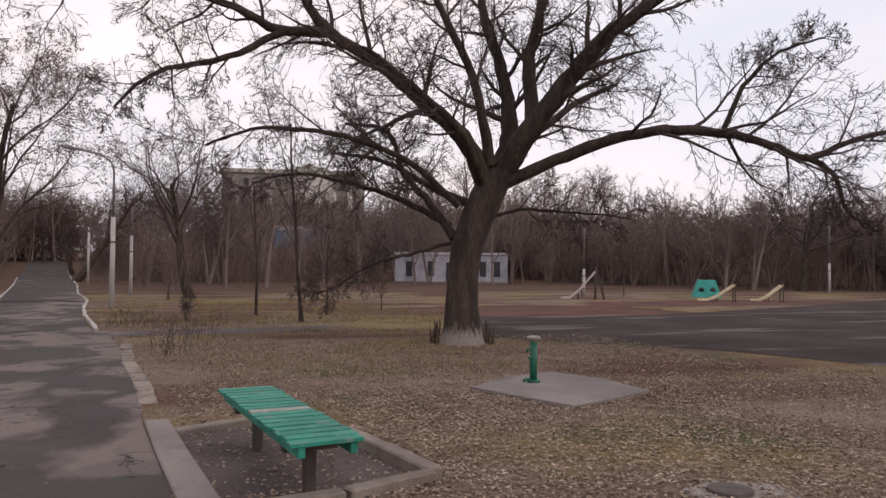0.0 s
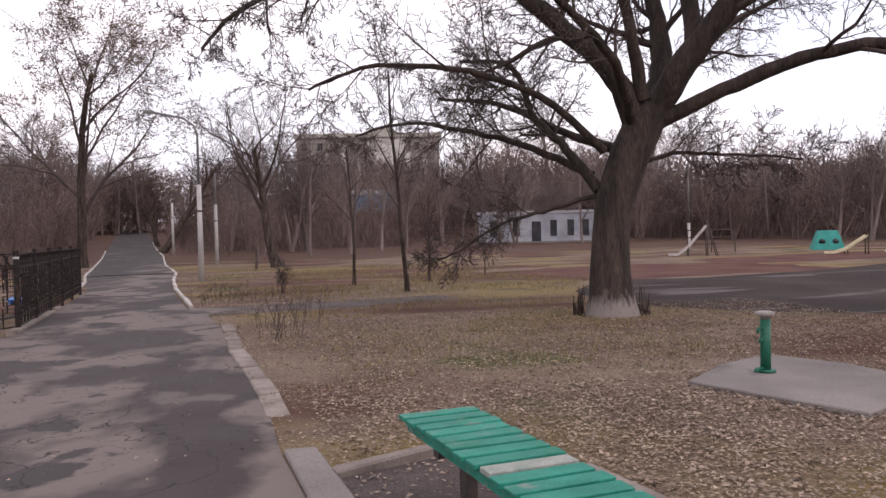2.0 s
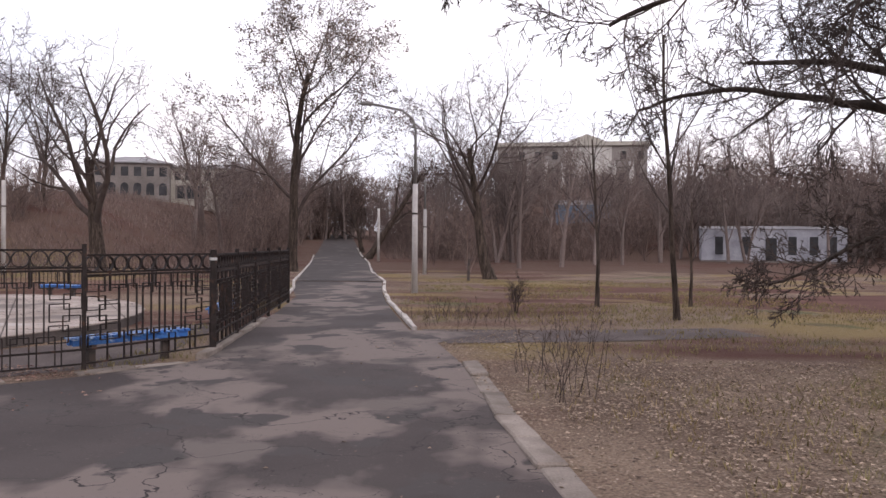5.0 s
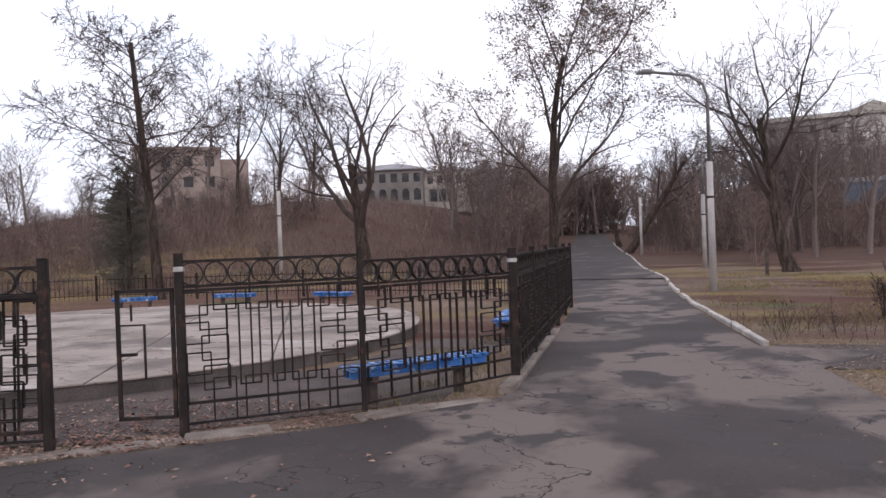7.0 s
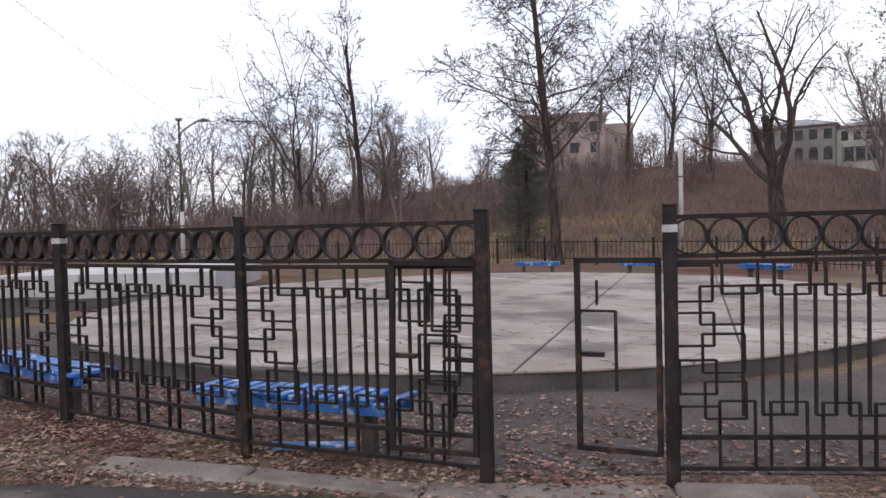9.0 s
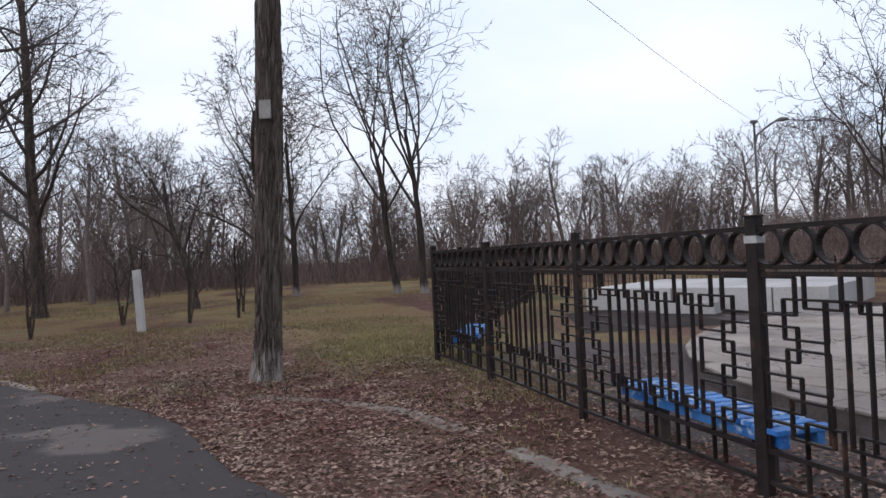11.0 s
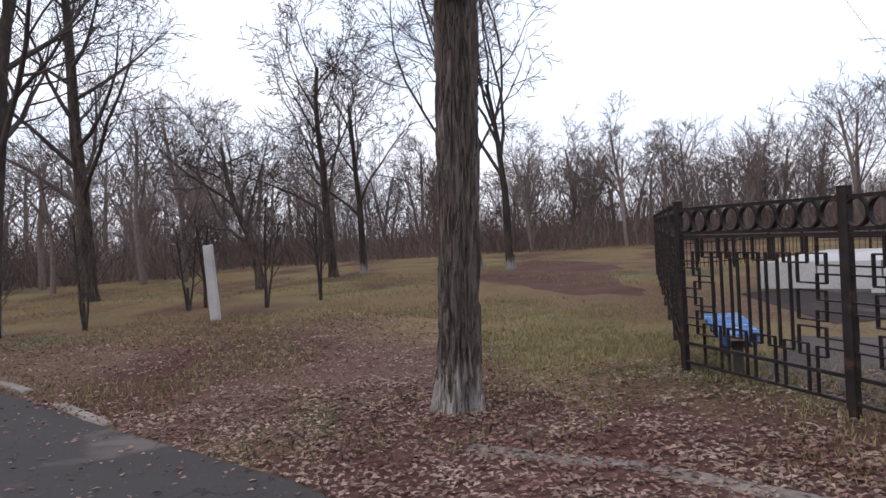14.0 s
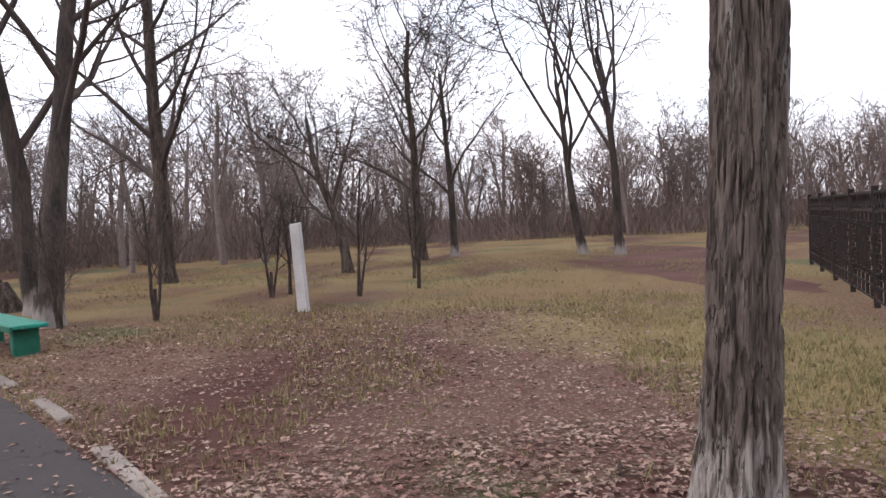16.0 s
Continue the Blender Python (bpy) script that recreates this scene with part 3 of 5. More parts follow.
def fence_panel(ax, ay, bx, by, top=1.46):
    """One panel between two posts: ring frieze, rails, meander squares and bars."""
    d = math.hypot(bx - ax, by - ay)
    ang = math.degrees(math.atan2(by - ay, bx - ax))
    p = empty("iron_fence", pose(ax, ay, 0, 0, 0, ang), PANEL_LABEL, "fence", "fence panels round the dance floor")
    z3 = top - 0.245
    for zz, h in ((top, 0.012), (top - 0.21, 0.012), (z3, 0.012), (0.27, 0.013), (0.1, 0.011)):
        boxes("rail", [bar_box(0, d, zz - h, zz + h, 0, 0.014)], IRON, p)
    n = max(3, round(d / 0.205))
    for k in range(n):
        o = new("ring", RING)
        o.parent = p
        o.matrix_local = pose((k + 0.5) * d / n, 0, top - 0.105) @ Matrix.Diagonal((d / n / 0.2, 1, 0.99, 1))
    u, zt = d / 770, lambda yy: 0.27 + (672 - yy) / 492 * (z3 - 0.27)
    sq = [(13, 107, 190, 290), (75, 185, 248, 355), (13, 110, 322, 415), (80, 187, 382, 490), (20, 115, 455, 550), (85, 190, 515, 620), (20, 122, 585, 672)]
    sq += [(770 - b, 770 - a, c, e) for a, b, c, e in sq]
    sq += [(145, 240, 182, 282), (280, 375, 182, 277), (415, 505, 182, 274), (547, 638, 182, 270)]
    sq += [(157, 253, 580, 672), (292, 385, 576, 672), (425, 517, 573, 672), (557, 648, 570, 672)]
    for a, b, c, e in sq:
        boxes("lattice_square", outline(a * u, b * u, zt(e), zt(c)), IRON, p)
    for x in (215, 268, 318, 352, 402, 452, 487, 537, 587):
        boxes("bar", [bar_box(x * u - 0.0065, x * u + 0.0065, zt(612), zt(246))], IRON, p)
    for a, b, yy in ((215, 268, 248), (352, 452, 248), (487, 587, 248), (215, 318, 612), (352, 402, 610), (452, 537, 608)):
        boxes("crosspiece", [bar_box(a * u, b * u, zt(yy) - 0.007, zt(yy) + 0.007)], IRON, p)
    for x in (122, 157, 253, 292, 385, 425, 517, 557, 648):
        boxes("stub", [bar_box(x * u - 0.006, x * u + 0.006, 0.1, 0.27)], IRON, p)
    return p


def fence_post(x, y, w=0.035, top=1.53, band=False, lean=(0, 0), z=0.0):
    p = block("fence_post", -w, w, -w, w, -0.1, top, IRON, bevel=0.006)
    p.matrix_world = pose(x, y, z, lean[0], lean[1], 30)
    tagged(p, "square black iron fence post set in earth", "fence post", "fence posts round the dance floor")
    block("cap", -w - 0.004, w + 0.004, -w - 0.004, w + 0.004, top, top + 0.012, IRON, p, bevel=0.003)
    if band:
        block("band", -w - 0.003, w + 0.003, -w - 0.003, w + 0.003, top - 0.14, top - 0.1, BAND, p, "faded pale tape band", bevel=0)
    return p


C, MID, G1, G2 = (-2.42, 16.42), (-3.42, 14.69), (-4.59, 13.65), (-5.345, 12.98)
F3, F4, F5, P6, END = (-6.83, 12.32), (-8.68, 11.81), (-10.78, 11.34), (-13.01, 10.875), (-14.875, 10.395)
E2, E3, E4, E5, E6, E7, E8 = (-27.7, 14.05), (-30, 19), (-27.5, 25.5), (-20.5, 29.5), (-13, 30.6), (-7, 29.2), (-3.35, 25.6)
fence_panel(*C, *MID, top=1.4)
for a, b in ((MID, G1), (G2, F3), (F3, F4), (F4, F5), (F5, P6), (P6, END)):
    fence_panel(*a, *b)
for q, w, band in ((C, 0.042, True), (MID, 0.025, False), (G1, 0.037, True), (G2, 0.036, False), (F3, 0.028, False), (F4, 0.036, True), (F5, 0.028, False), (P6, 0.036, False), (END, 0.03, False)):
    fence_post(*q, w=w, band=band, top=1.45 if q is C else 1.52)


def run(a, b, n, top=1.46):
    for k in range(n):
        p = (a[0] + (b[0] - a[0]) * k / n, a[1] + (b[1] - a[1]) * k / n)
        q = (a[0] + (b[0] - a[0]) * (k + 1) / n, a[1] + (b[1] - a[1]) * (k + 1) / n)
        fence_panel(*p, *q, top=top)
        fence_post(*q, w=0.03, top=top + 0.06)


run(C, E8, 5, 1.39)
run(END, E2, 7)


PICKET = bpy.data.meshes.new("picket")
PICKET.from_pydata(box_v(-0.007, 0.007, -0.006, 0.006, 0.08, 0.82), [], CUBE_F)
PICKET.materials.append(IRON)


def far_fence(a, b):
    """Plain picket fence on the far side: posts, two rails and thin pickets."""
    d = math.hypot(b[0] - a[0], b[1] - a[1])
    p = empty("iron_fence", pose(a[0], a[1], 0, 0, 0, math.degrees(math.atan2(b[1] - a[1], b[0] - a[0]))), "low dark iron picket fence behind the dance floor", "fence", "far picket fence")
    for zz in (0.2, 0.74):
        boxes("rail", [bar_box(0, d, zz - 0.011, zz + 0.011, 0, 0.011)], IRON, p)
    for k in range(5):
        boxes("post", [bar_box(d * k / 4 - 0.03, d * k / 4 + 0.03, -0.1, 0.88, 0, 0.03)], IRON, p)
    for x in np.arange(0.12, d, 0.15):
        o = new("picket", PICKET)
        o.parent = p
        o.location.x = x


for a, b in ((E2, E3), (E3, E4), (E4, E5), (E5, E6), (E6, E7), (E7, E8)):
    far_fence(a, b)


def gate_leaf(hx, hy, ex, ey, tilt, lattice):
    d = math.hypot(ex - hx, ey - hy)
    g = empty("gate_leaf", pose(hx, hy, 0, 0, tilt, math.degrees(math.atan2(ey - hy, ex - hx))), "open iron gate leaf with " + ("square lattice" if lattice else "a broken bare frame"), "gate", "gate leaves")
    for nm, b in (("stile", (0.05, 0.08, 0.17, 1.24)), ("stile", (d - 0.03, d, 0.17, 1.24)), ("top_rail", (0.05, d, 1.215, 1.245)), ("bottom_rail", (0.05, d, 0.155, 0.185))):
        boxes(nm, [bar_box(*b, 0, 0.016)], IRON, g)
    boxes("latch", [bar_box(d - 0.16, d, 0.69, 0.715, 0, 0.02)], IRON, g)
    if lattice:
        for a, b, c, e in ((0.08, 0.25, 1.0, 1.2), (0.16, 0.32, 0.85, 1.05), (0.08, 0.25, 0.7, 0.9), (0.16, 0.34, 0.55, 0.78), (0.08, 0.22, 0.4, 0.62), (0.2, 0.36, 0.26, 0.5), (0.34, d - 0.06, 0.9, 1.12)):
            boxes("lattice_square", outline(a, b, c, e), IRON, g)
        for x in (0.22, 0.36):
            boxes("bar", [bar_box(x - 0.007, x + 0.007, 0.18, 1.2)], IRON, g)
    else:
        boxes("lattice_square", [bar_box(d - 0.12, d - 0.1, 0.2, 0.2 + 0.02), bar_box(0.29, 0.305, 0.5, 0.95), bar_box(0.3, d - 0.03, 0.94, 0.953), bar_box(d - 0.13, d - 0.118, 0.98, 1.12)], IRON, g)
    return g


gate_leaf(*G1, -5.07, 13.44, 0, False)
gate_leaf(*G2, -5.83, 12.68, -1.5, True)


# ---- benches ----
def slat_bench(m, length, width, h, slats, paint, odd, label, group, missing=(), gap=0.017):
    b = empty("bench", m, label, "bench", group)
    s = length / slats
    for y in (-width / 2 + 0.07, width / 2 - 0.07):
        block("bearer", -length / 2 + 0.03, length / 2 - 0.03, y - 0.025, y + 0.025, h - 0.105, h - 0.03, paint, b, bevel=0.004)
    r = random.Random(int(length * 100) + slats)
    for k in range(slats):
        if k in missing:
            continue
        x = -length / 2 + (k + 0.5) * s
        o = block("slat", -s / 2 + gap, s / 2 - gap, -width / 2 + r.uniform(-0.012, 0.012), width / 2 + r.uniform(-0.012, 0.012), -0.03, 0, WORN if k in odd else paint, b, bevel=0.004)
        o.matrix_local = pose(x, 0, h, r.uniform(-0.6, 0.6), r.uniform(-1, 1), r.uniform(-1, 1))
    for x in (-length * 0.3, length * 0.32):
        block("leg", x - 0.045, x + 0.045, -0.04, 0.04, -0.1, h - 0.1, PIPE, b, "dark steel leg", bevel=0.006)
        block("crossbeam", x - 0.035, x + 0.035, -width / 2 + 0.05, width / 2 - 0.05, h - 0.15, h - 0.1, PIPE, b, bevel=0.004)
    return b


slat_bench(pose(3.1, 4.8, 0, 0, 0, -81.8), 2.5, 0.5, 0.5, 17, GREEN, (8,), "bright green slatted wooden bench with one worn board", "benches")


def blue_bench(a, b, width=0.36, missing=(), n=16):
    mx, my = (a[0] + b[0]) / 2, (a[1] + b[1]) / 2
    d = math.hypot(b[0] - a[0], b[1] - a[1])
    extra = " missing a slat" if missing else ""
    return slat_bench(pose(mx, my, 0, 0, 0, math.degrees(math.atan2(b[1] - a[1], b[0] - a[0]))), d, width, 0.39, n, BLUE, (), "worn blue slatted bench inside the iron fence" + extra, "blue benches", missing)


blue_bench((-2.68, 16.08), (-3.7, 14.85), 0.28)
blue_bench((-7.46, 12.36), (-6.02, 13.0), missing=(14,))
blue_bench((-10.4, 11.66), (-8.58, 12.0))
blue_bench((-15.85, 11.1), (-14.35, 10.7))
blue_bench((-3.25, 19.2), (-3.52, 21.0))
for a in (1.36, 1.77, 2.14):
    x, y = FC.x + 7.4 * math.cos(a), FC.y + 7.4 * math.sin(a)
    blue_bench((x - 0.6 * math.sin(a), y + 0.6 * math.cos(a)), (x + 0.6 * math.sin(a), y - 0.6 * math.cos(a)), 0.3, n=12)
plank = block("loose_plank", -0.27, 0.27, -0.05, 0.05, 0, 0.03, BLUE, bevel=0.004)
plank.matrix_world = pose(-6.65, 12.7, 0.012, 0, 4, 55)
tagged(plank, "loose blue board lying by the fence", "plank")
g2 = empty("bench", pose(-19.5, 1.1, -0.03, 0, 0, 48.5), "green concrete-legged bench beneath bare trees", "bench", "benches")
block("seat", -1.0, 1.0, -0.2, 0.2, 0.36, 0.41, GREEN, g2, bevel=0.012)
block("edge_board", -1.02, 1.02, -0.225, -0.2, 0.33, 0.405, DARKGREEN, g2, bevel=0.006)
for x in (-0.75, 0.75):
    block("leg", x - 0.05, x + 0.05, -0.15, 0.15, -0.05, 0.36, DARKGREEN, g2, bevel=0.015)


# ---- water pump, posts, lamps ----
pump = empty("water_pump", pose(7.02, 8.38, 0.055, 0, 0, 20), "dark green cast-iron street water pump on a plinth", "water pump")
rod("column", [(0, 0, 0), (0, 0, 0.56)], 0.054, DARKGREEN, pump, n=12)
rod("base_flange", [(0, 0, 0), (0, 0, 0.03)], 0.1, DARKGREEN, pump, n=12)
rod("cap", [(0, 0, 0.56), (0, 0, 0.59), (0, 0, 0.6), (0, 0, 0.635), (0, 0, 0.645)], [0.05, 0.06, 0.095, 0.1, 0.06], TIN, pump, "dull metal cap", n=12)
rod("lever", [(-0.05, 0, 0.46), (-0.12, 0, 0.47), (-0.13, 0, 0.42)], 0.016, DARKGREEN, pump)
rod("spout", [(-0.05, 0, 0.34), (-0.1, 0, 0.34)], 0.02, DARKGREEN, pump)
rod("drain_pipe", [(-0.05, 0, 0.05), (-0.2, -0.02, 0.05), (-0.21, -0.02, 0.02)], 0.018, DARKGREEN, pump)

pillar = block("concrete_pillar", -0.085, 0.085, -0.085, 0.085, -0.1, 1.42, POSTC, bevel=0.012, jag=0.01)
pillar.matrix_world = pose(-22.45, 4.1, 0, 2.6, 0, 0)
tagged(pillar, "bare grey concrete pillar standing in dry grass", "post")


def street_lamp(x, y, h_low, h_top, arm, ang, label, z=None):
    z = height(x, y) if z is None else z
    p = empty("street_lamp", pose(x, y, z, 0, 0, ang), label, "street lamp", "street lamps")
    rod("base_post", [(0, 0, -0.1), (0, 0, h_low)], [0.105, 0.085], POSTC, p, "pale concrete lower post", n=10)
    rod("band", [(0, 0, h_low * 0.72), (0, 0, h_low * 0.72 + 0.06)], 0.1, PIPE, p, "dark steel band", n=10)
    if h_top > h_low:
        pts = [(0, 0, h_low - 0.15), (0, 0, h_top - 0.5)]
        if arm:
            pts += [(-0.1, 0, h_top - 0.15), (-0.45, 0, h_top + 0.12), (-arm, 0, h_top + 0.3)]
        rod("pole", pts, [0.055] + [0.04] * (len(pts) - 1), POSTM, p, n=8)
        if arm:
            rod("lamp_head", [(-arm, 0, h_top + 0.3), (-arm - 0.2, 0, h_top + 0.34), (-arm - 0.45, 0, h_top + 0.33)], [0.04, 0.09, 0.05], POSTM, p, n=8)
    return p


street_lamp(-0.27, 30.2, 3.5, 5.75, 1.35, 0, "street lamp with pale concrete base and bent steel arm")
street_lamp(-0.5, 44.5, 3.3, 5.4, 0, 0, "plain concrete lamp post beside the road")
street_lamp(-4.6, 62.0, 3.9, 3.9, 0, 0, "short white concrete post beside the road")
tall = street_lamp(-32.5, 23.6, 2.2, 5.6, 0.75, 245, "tall double-headed street lamp behind the dance floor")
rod("lamp_head", [(0, 0, 5.0), (0, 0, 5.85), (0, 0, 5.92), (0, 0, 6.0)], [0.04, 0.04, 0.16, 0.12], POSTM, tall, n=8)
street_lamp(-18.5, 38.4, 4.1, 4.1, 0, 0, "slim pale concrete post before the bank")
street_lamp(49.5, 45.0, 2.3, 6.5, 0, 0, "wooden pole with whitewashed foot")
street_lamp(26.5, 42.0, 1.7, 6.5, 0, 0, "wooden pole with whitewashed foot")
for k, (x, y) in enumerate(((1.6, 38), (-9.8, 33), (-28, 33))):
    o = block("short_post", -0.06, 0.06, -0.06, 0.06, -0.1, 0.95, PIPE, bevel=0.01)
    o.matrix_world = pose(x, y, height(x, y), 1, 2, 15 * k)
    tagged(o, "short dark stump post in the grass", "post")


def cable(name, a, b, sag):
    a, b = Vector(a), Vector(b)
    rod(name, [a.lerp(b, t / 12) - Vector((0, 0, sag * 4 * (t / 12) * (1 - t / 12))) for t in range(13)], 0.006, CABLE, n=4)
    tagged(bpy.data.objects[name], "thin black overhead cable", "cable")


cable("overhead_cable", (-32.5, 23.6, 5.95), (-14.0, 8.4, 8.0), 0.25)
cable("overhead_wire", (-0.27, 30.2, 5.1), (-14.0, -47.8, 10.0), 0.15)


# ---- trees ----
class Cfg:
    """How a bare tree branches, level by level from the trunk to the twigs."""

    def __init__(self, n, ratio, ang, start, wob, up, sides=(10, 6, 4, 3, 3), seg=(7, 6, 4, 2, 2), rmin=0.006, thick=0.5):
        self.n, self.ratio, self.ang, self.start, self.wob, self.up = n, ratio, ang, start, wob, up
        self.sides, self.seg, self.rmin, self.thick = sides, seg, rmin, thick


def spread(d, angle, az):
    a = d.cross(Vector((0, 0, 1)) if abs(d.z) < 0.95 else Vector((1, 0, 0))).normalized()
    b = d.cross(a)
    return (d * math.cos(angle) + (a * math.cos(az) + b * math.sin(az)) * math.sin(angle)).normalized()


def grow(wood, crown, p, d, length, r, lev, c, rng, tips):
    pts, rad, n = [p.copy()], [r], c.seg[lev]
    for i in range(n):
        w = c.wob[min(lev, len(c.wob) - 1)]
        d = (d + Vector((rng.uniform(-w, w), rng.uniform(-w, w), rng.uniform(-w, w) + c.up[min(lev, len(c.up) - 1)]))).normalized()
        p = p + d * (length / n)
        pts.append(p.copy())
        rad.append(max(c.rmin * 0.6, r * (1 - 0.8 * (i + 1) / n) if lev else r * (1 - 0.62 * (i + 1) / n)))
    if lev == len(c.n):
        crown.twig(pts, rad[0])
    else:
        (wood if lev < 1 else crown).tube(pts, rad, c.sides[lev])
    sprout(wood, crown, pts, rad, length, lev, c, rng, tips)


def sprout(wood, crown, pts, rad, length, lev, c, rng, tips, start=None):
    if lev >= len(c.n):
        tips.append(pts[-1])
        return
    k, s0 = c.n[lev], c.start[lev] if start is None else start
    az = rng.uniform(0, 6.28)
    for j in range(k):
        f = min(0.999, s0 + (1 - s0) * (j + rng.uniform(0.2, 0.9)) / k)
        g = f * (len(pts) - 1)
        i = int(g)
        p = pts[i].lerp(pts[i + 1], g - i)
        d = (pts[i + 1] - pts[i]).normalized()
        az += 2.4 + rng.uniform(-0.5, 0.5)
        ang = radians(c.ang[lev]) * rng.uniform(0.65, 1.3)
        l = length * c.ratio[lev] * rng.uniform(0.65, 1.2) * (1.15 - 0.5 * (f - s0) / (1 - s0 + 1e-6))
        r = max(c.rmin, (rad[i] + (rad[i + 1] - rad[i]) * (g - i)) * c.thick)
        grow(wood, crown, p, spread(d, ang, az), l, r, lev + 1, c, rng, tips)


BROAD = Cfg((9, 7, 6, 4), (0.58, 0.52, 0.5, 0.5), (44, 44, 42, 40), (0.3, 0.22, 0.2, 0.15), (0.13, 0.26, 0.32, 0.32), (0.03, 0.09, 0.03, 0.02), rmin=0.008)
SLIM = Cfg((10, 6, 6, 3), (0.36, 0.5, 0.5, 0.5), (38, 40, 40, 38), (0.35, 0.2, 0.2, 0.1), (0.07, 0.22, 0.3, 0.3), (0.05, 0.14, 0.05, 0.02), rmin=0.008)
DENSE = Cfg((26, 9, 7, 4), (0.36, 0.45, 0.46, 0.5), (58, 46, 44, 40), (0.34, 0.15, 0.15, 0.1), (0.03, 0.2, 0.3, 0.3), (0.05, 0.06, -0.04, -0.06), rmin=0.009, thick=0.3)
SINUOUS = Cfg((7, 8, 6, 4), (1.15, 0.42, 0.5, 0.5), (44, 54, 46, 40), (0.3, 0.3, 0.2, 0.15), (0.1, 0.32, 0.4, 0.4), (0.02, 0.1, 0.03, 0.0), rmin=0.011, thick=0.55)
LEAFY = Cfg((9, 8, 7, 4), (0.8, 0.48, 0.5, 0.5), (34, 46, 44, 40), (0.22, 0.2, 0.2, 0.15), (0.1, 0.22, 0.32, 0.32), (0.03, 0.1, 0.03, 0.0), rmin=0.009, thick=0.5)
SAPLING = Cfg((12, 5, 3), (0.4, 0.45, 0.5), (40, 40, 38), (0.35, 0.2, 0.1), (0.06, 0.15, 0.25), (0.06, 0.1, 0.05), rmin=0.005)
FORK2 = Cfg((7, 7, 6, 4), (1.35, 0.4, 0.5, 0.5), (30, 52, 44, 40), (0.45, 0.3, 0.2, 0.15), (0.08, 0.26, 0.36, 0.36), (0.02, 0.13, 0.05, 0.0), rmin=0.009, thick=0.62)
WIDE = Cfg((10, 8, 6, 4), (0.95, 0.48, 0.5, 0.5), (48, 46, 42, 40), (0.42, 0.25, 0.2, 0.15), (0.1, 0.24, 0.32, 0.34), (0.02, 0.07, 0.04, 0.0), rmin=0.009, thick=0.45)
LUSH = Cfg((12, 8, 7, 4), (0.52, 0.5, 0.5, 0.5), (44, 46, 44, 40), (0.28, 0.2, 0.2, 0.15), (0.1, 0.24, 0.32, 0.32), (0.03, 0.08, 0.03, 0.0), rmin=0.009, thick=0.45)
BUSH = Cfg((8, 6, 3), (0.5, 0.5, 0.55), (34, 40, 42), (0.08, 0.12, 0.1), (0.12, 0.25, 0.3), (0.04, 0.08, 0.03), sides=(4, 3, 3, 3, 3), seg=(3, 2, 1, 1, 1), rmin=0.013, thick=0.6)
FAR = Cfg((8, 6, 6, 2), (0.55, 0.5, 0.52, 0.55), (38, 42, 42, 40), (0.3, 0.2, 0.15, 0.1), (0.1, 0.2, 0.28, 0.3), (0.04, 0.1, 0.04, 0.0), sides=(6, 4, 3, 3, 3), seg=(5, 4, 2, 1, 1), rmin=0.015)


def tree(x, y, h, r, c, seed, label, lean=(0, 0), bark=None, twig=None, frac=0.8, leaves=0, group="", stems=1, flare=True, z=None, rm=0.0):
    if rm:
        c = Cfg(c.n, c.ratio, c.ang, c.start, c.wob, c.up, c.sides, c.seg, rm, c.thick)
    rng = random.Random(seed)
    t = empty("tree", pose(x, y, height(x, y) if z is None else z), label, "tree", group)
    wood, crown, tips = Acc(), Acc(), []
    for s in range(stems):
        d = Vector((lean[0], lean[1], 1)).normalized()
        if stems > 1:
            a = 2 * math.pi * s / stems + rng.uniform(-0.4, 0.4)
            d = (d + Vector((math.cos(a), math.sin(a), 0)) * rng.uniform(0.14, 0.3)).normalized()
        grow(wood, crown, Vector((0, 0, -0.15)), d, h * frac * (1 if s == 0 else rng.uniform(0.75, 1)), r * (1 if s == 0 else 0.8), 0, c, rng, tips)
    if flare:
        wood.tube([Vector((0, 0, -0.15)), Vector((lean[0] * 0.1, lean[1] * 0.1, 0.1)), Vector((lean[0] * 0.5, lean[1] * 0.5, 0.5))], [r * 1.5, r * 1.2, r * 0.9], 10)
    wood.ob("trunk", bark or BARK, t)
    crown.ob("crown", twig or TWIG, t)
    if leaves:
        v, f = [], []
        for _ in range(leaves):
            p = rng.choice(tips) + Vector((rng.gauss(0, 0.12), rng.gauss(0, 0.12), rng.uniform(-0.3, 0.05)))
            a = Vector((rng.gauss(0, 1), rng.gauss(0, 1), rng.gauss(0, 1))).normalized() * 0.06
            b = Vector((rng.gauss(0, 1), rng.gauss(0, 1), rng.gauss(0, 1))).normalized() * 0.045
            k = len(v)
            v += [p - a, p + b, p + a, p - b + a * 0.3]
            f.append((k, k + 1, k + 2, k + 3))
        mesh_ob("leaves", v, f, DEADLEAF, t, "last withered brown leaves")
    return t


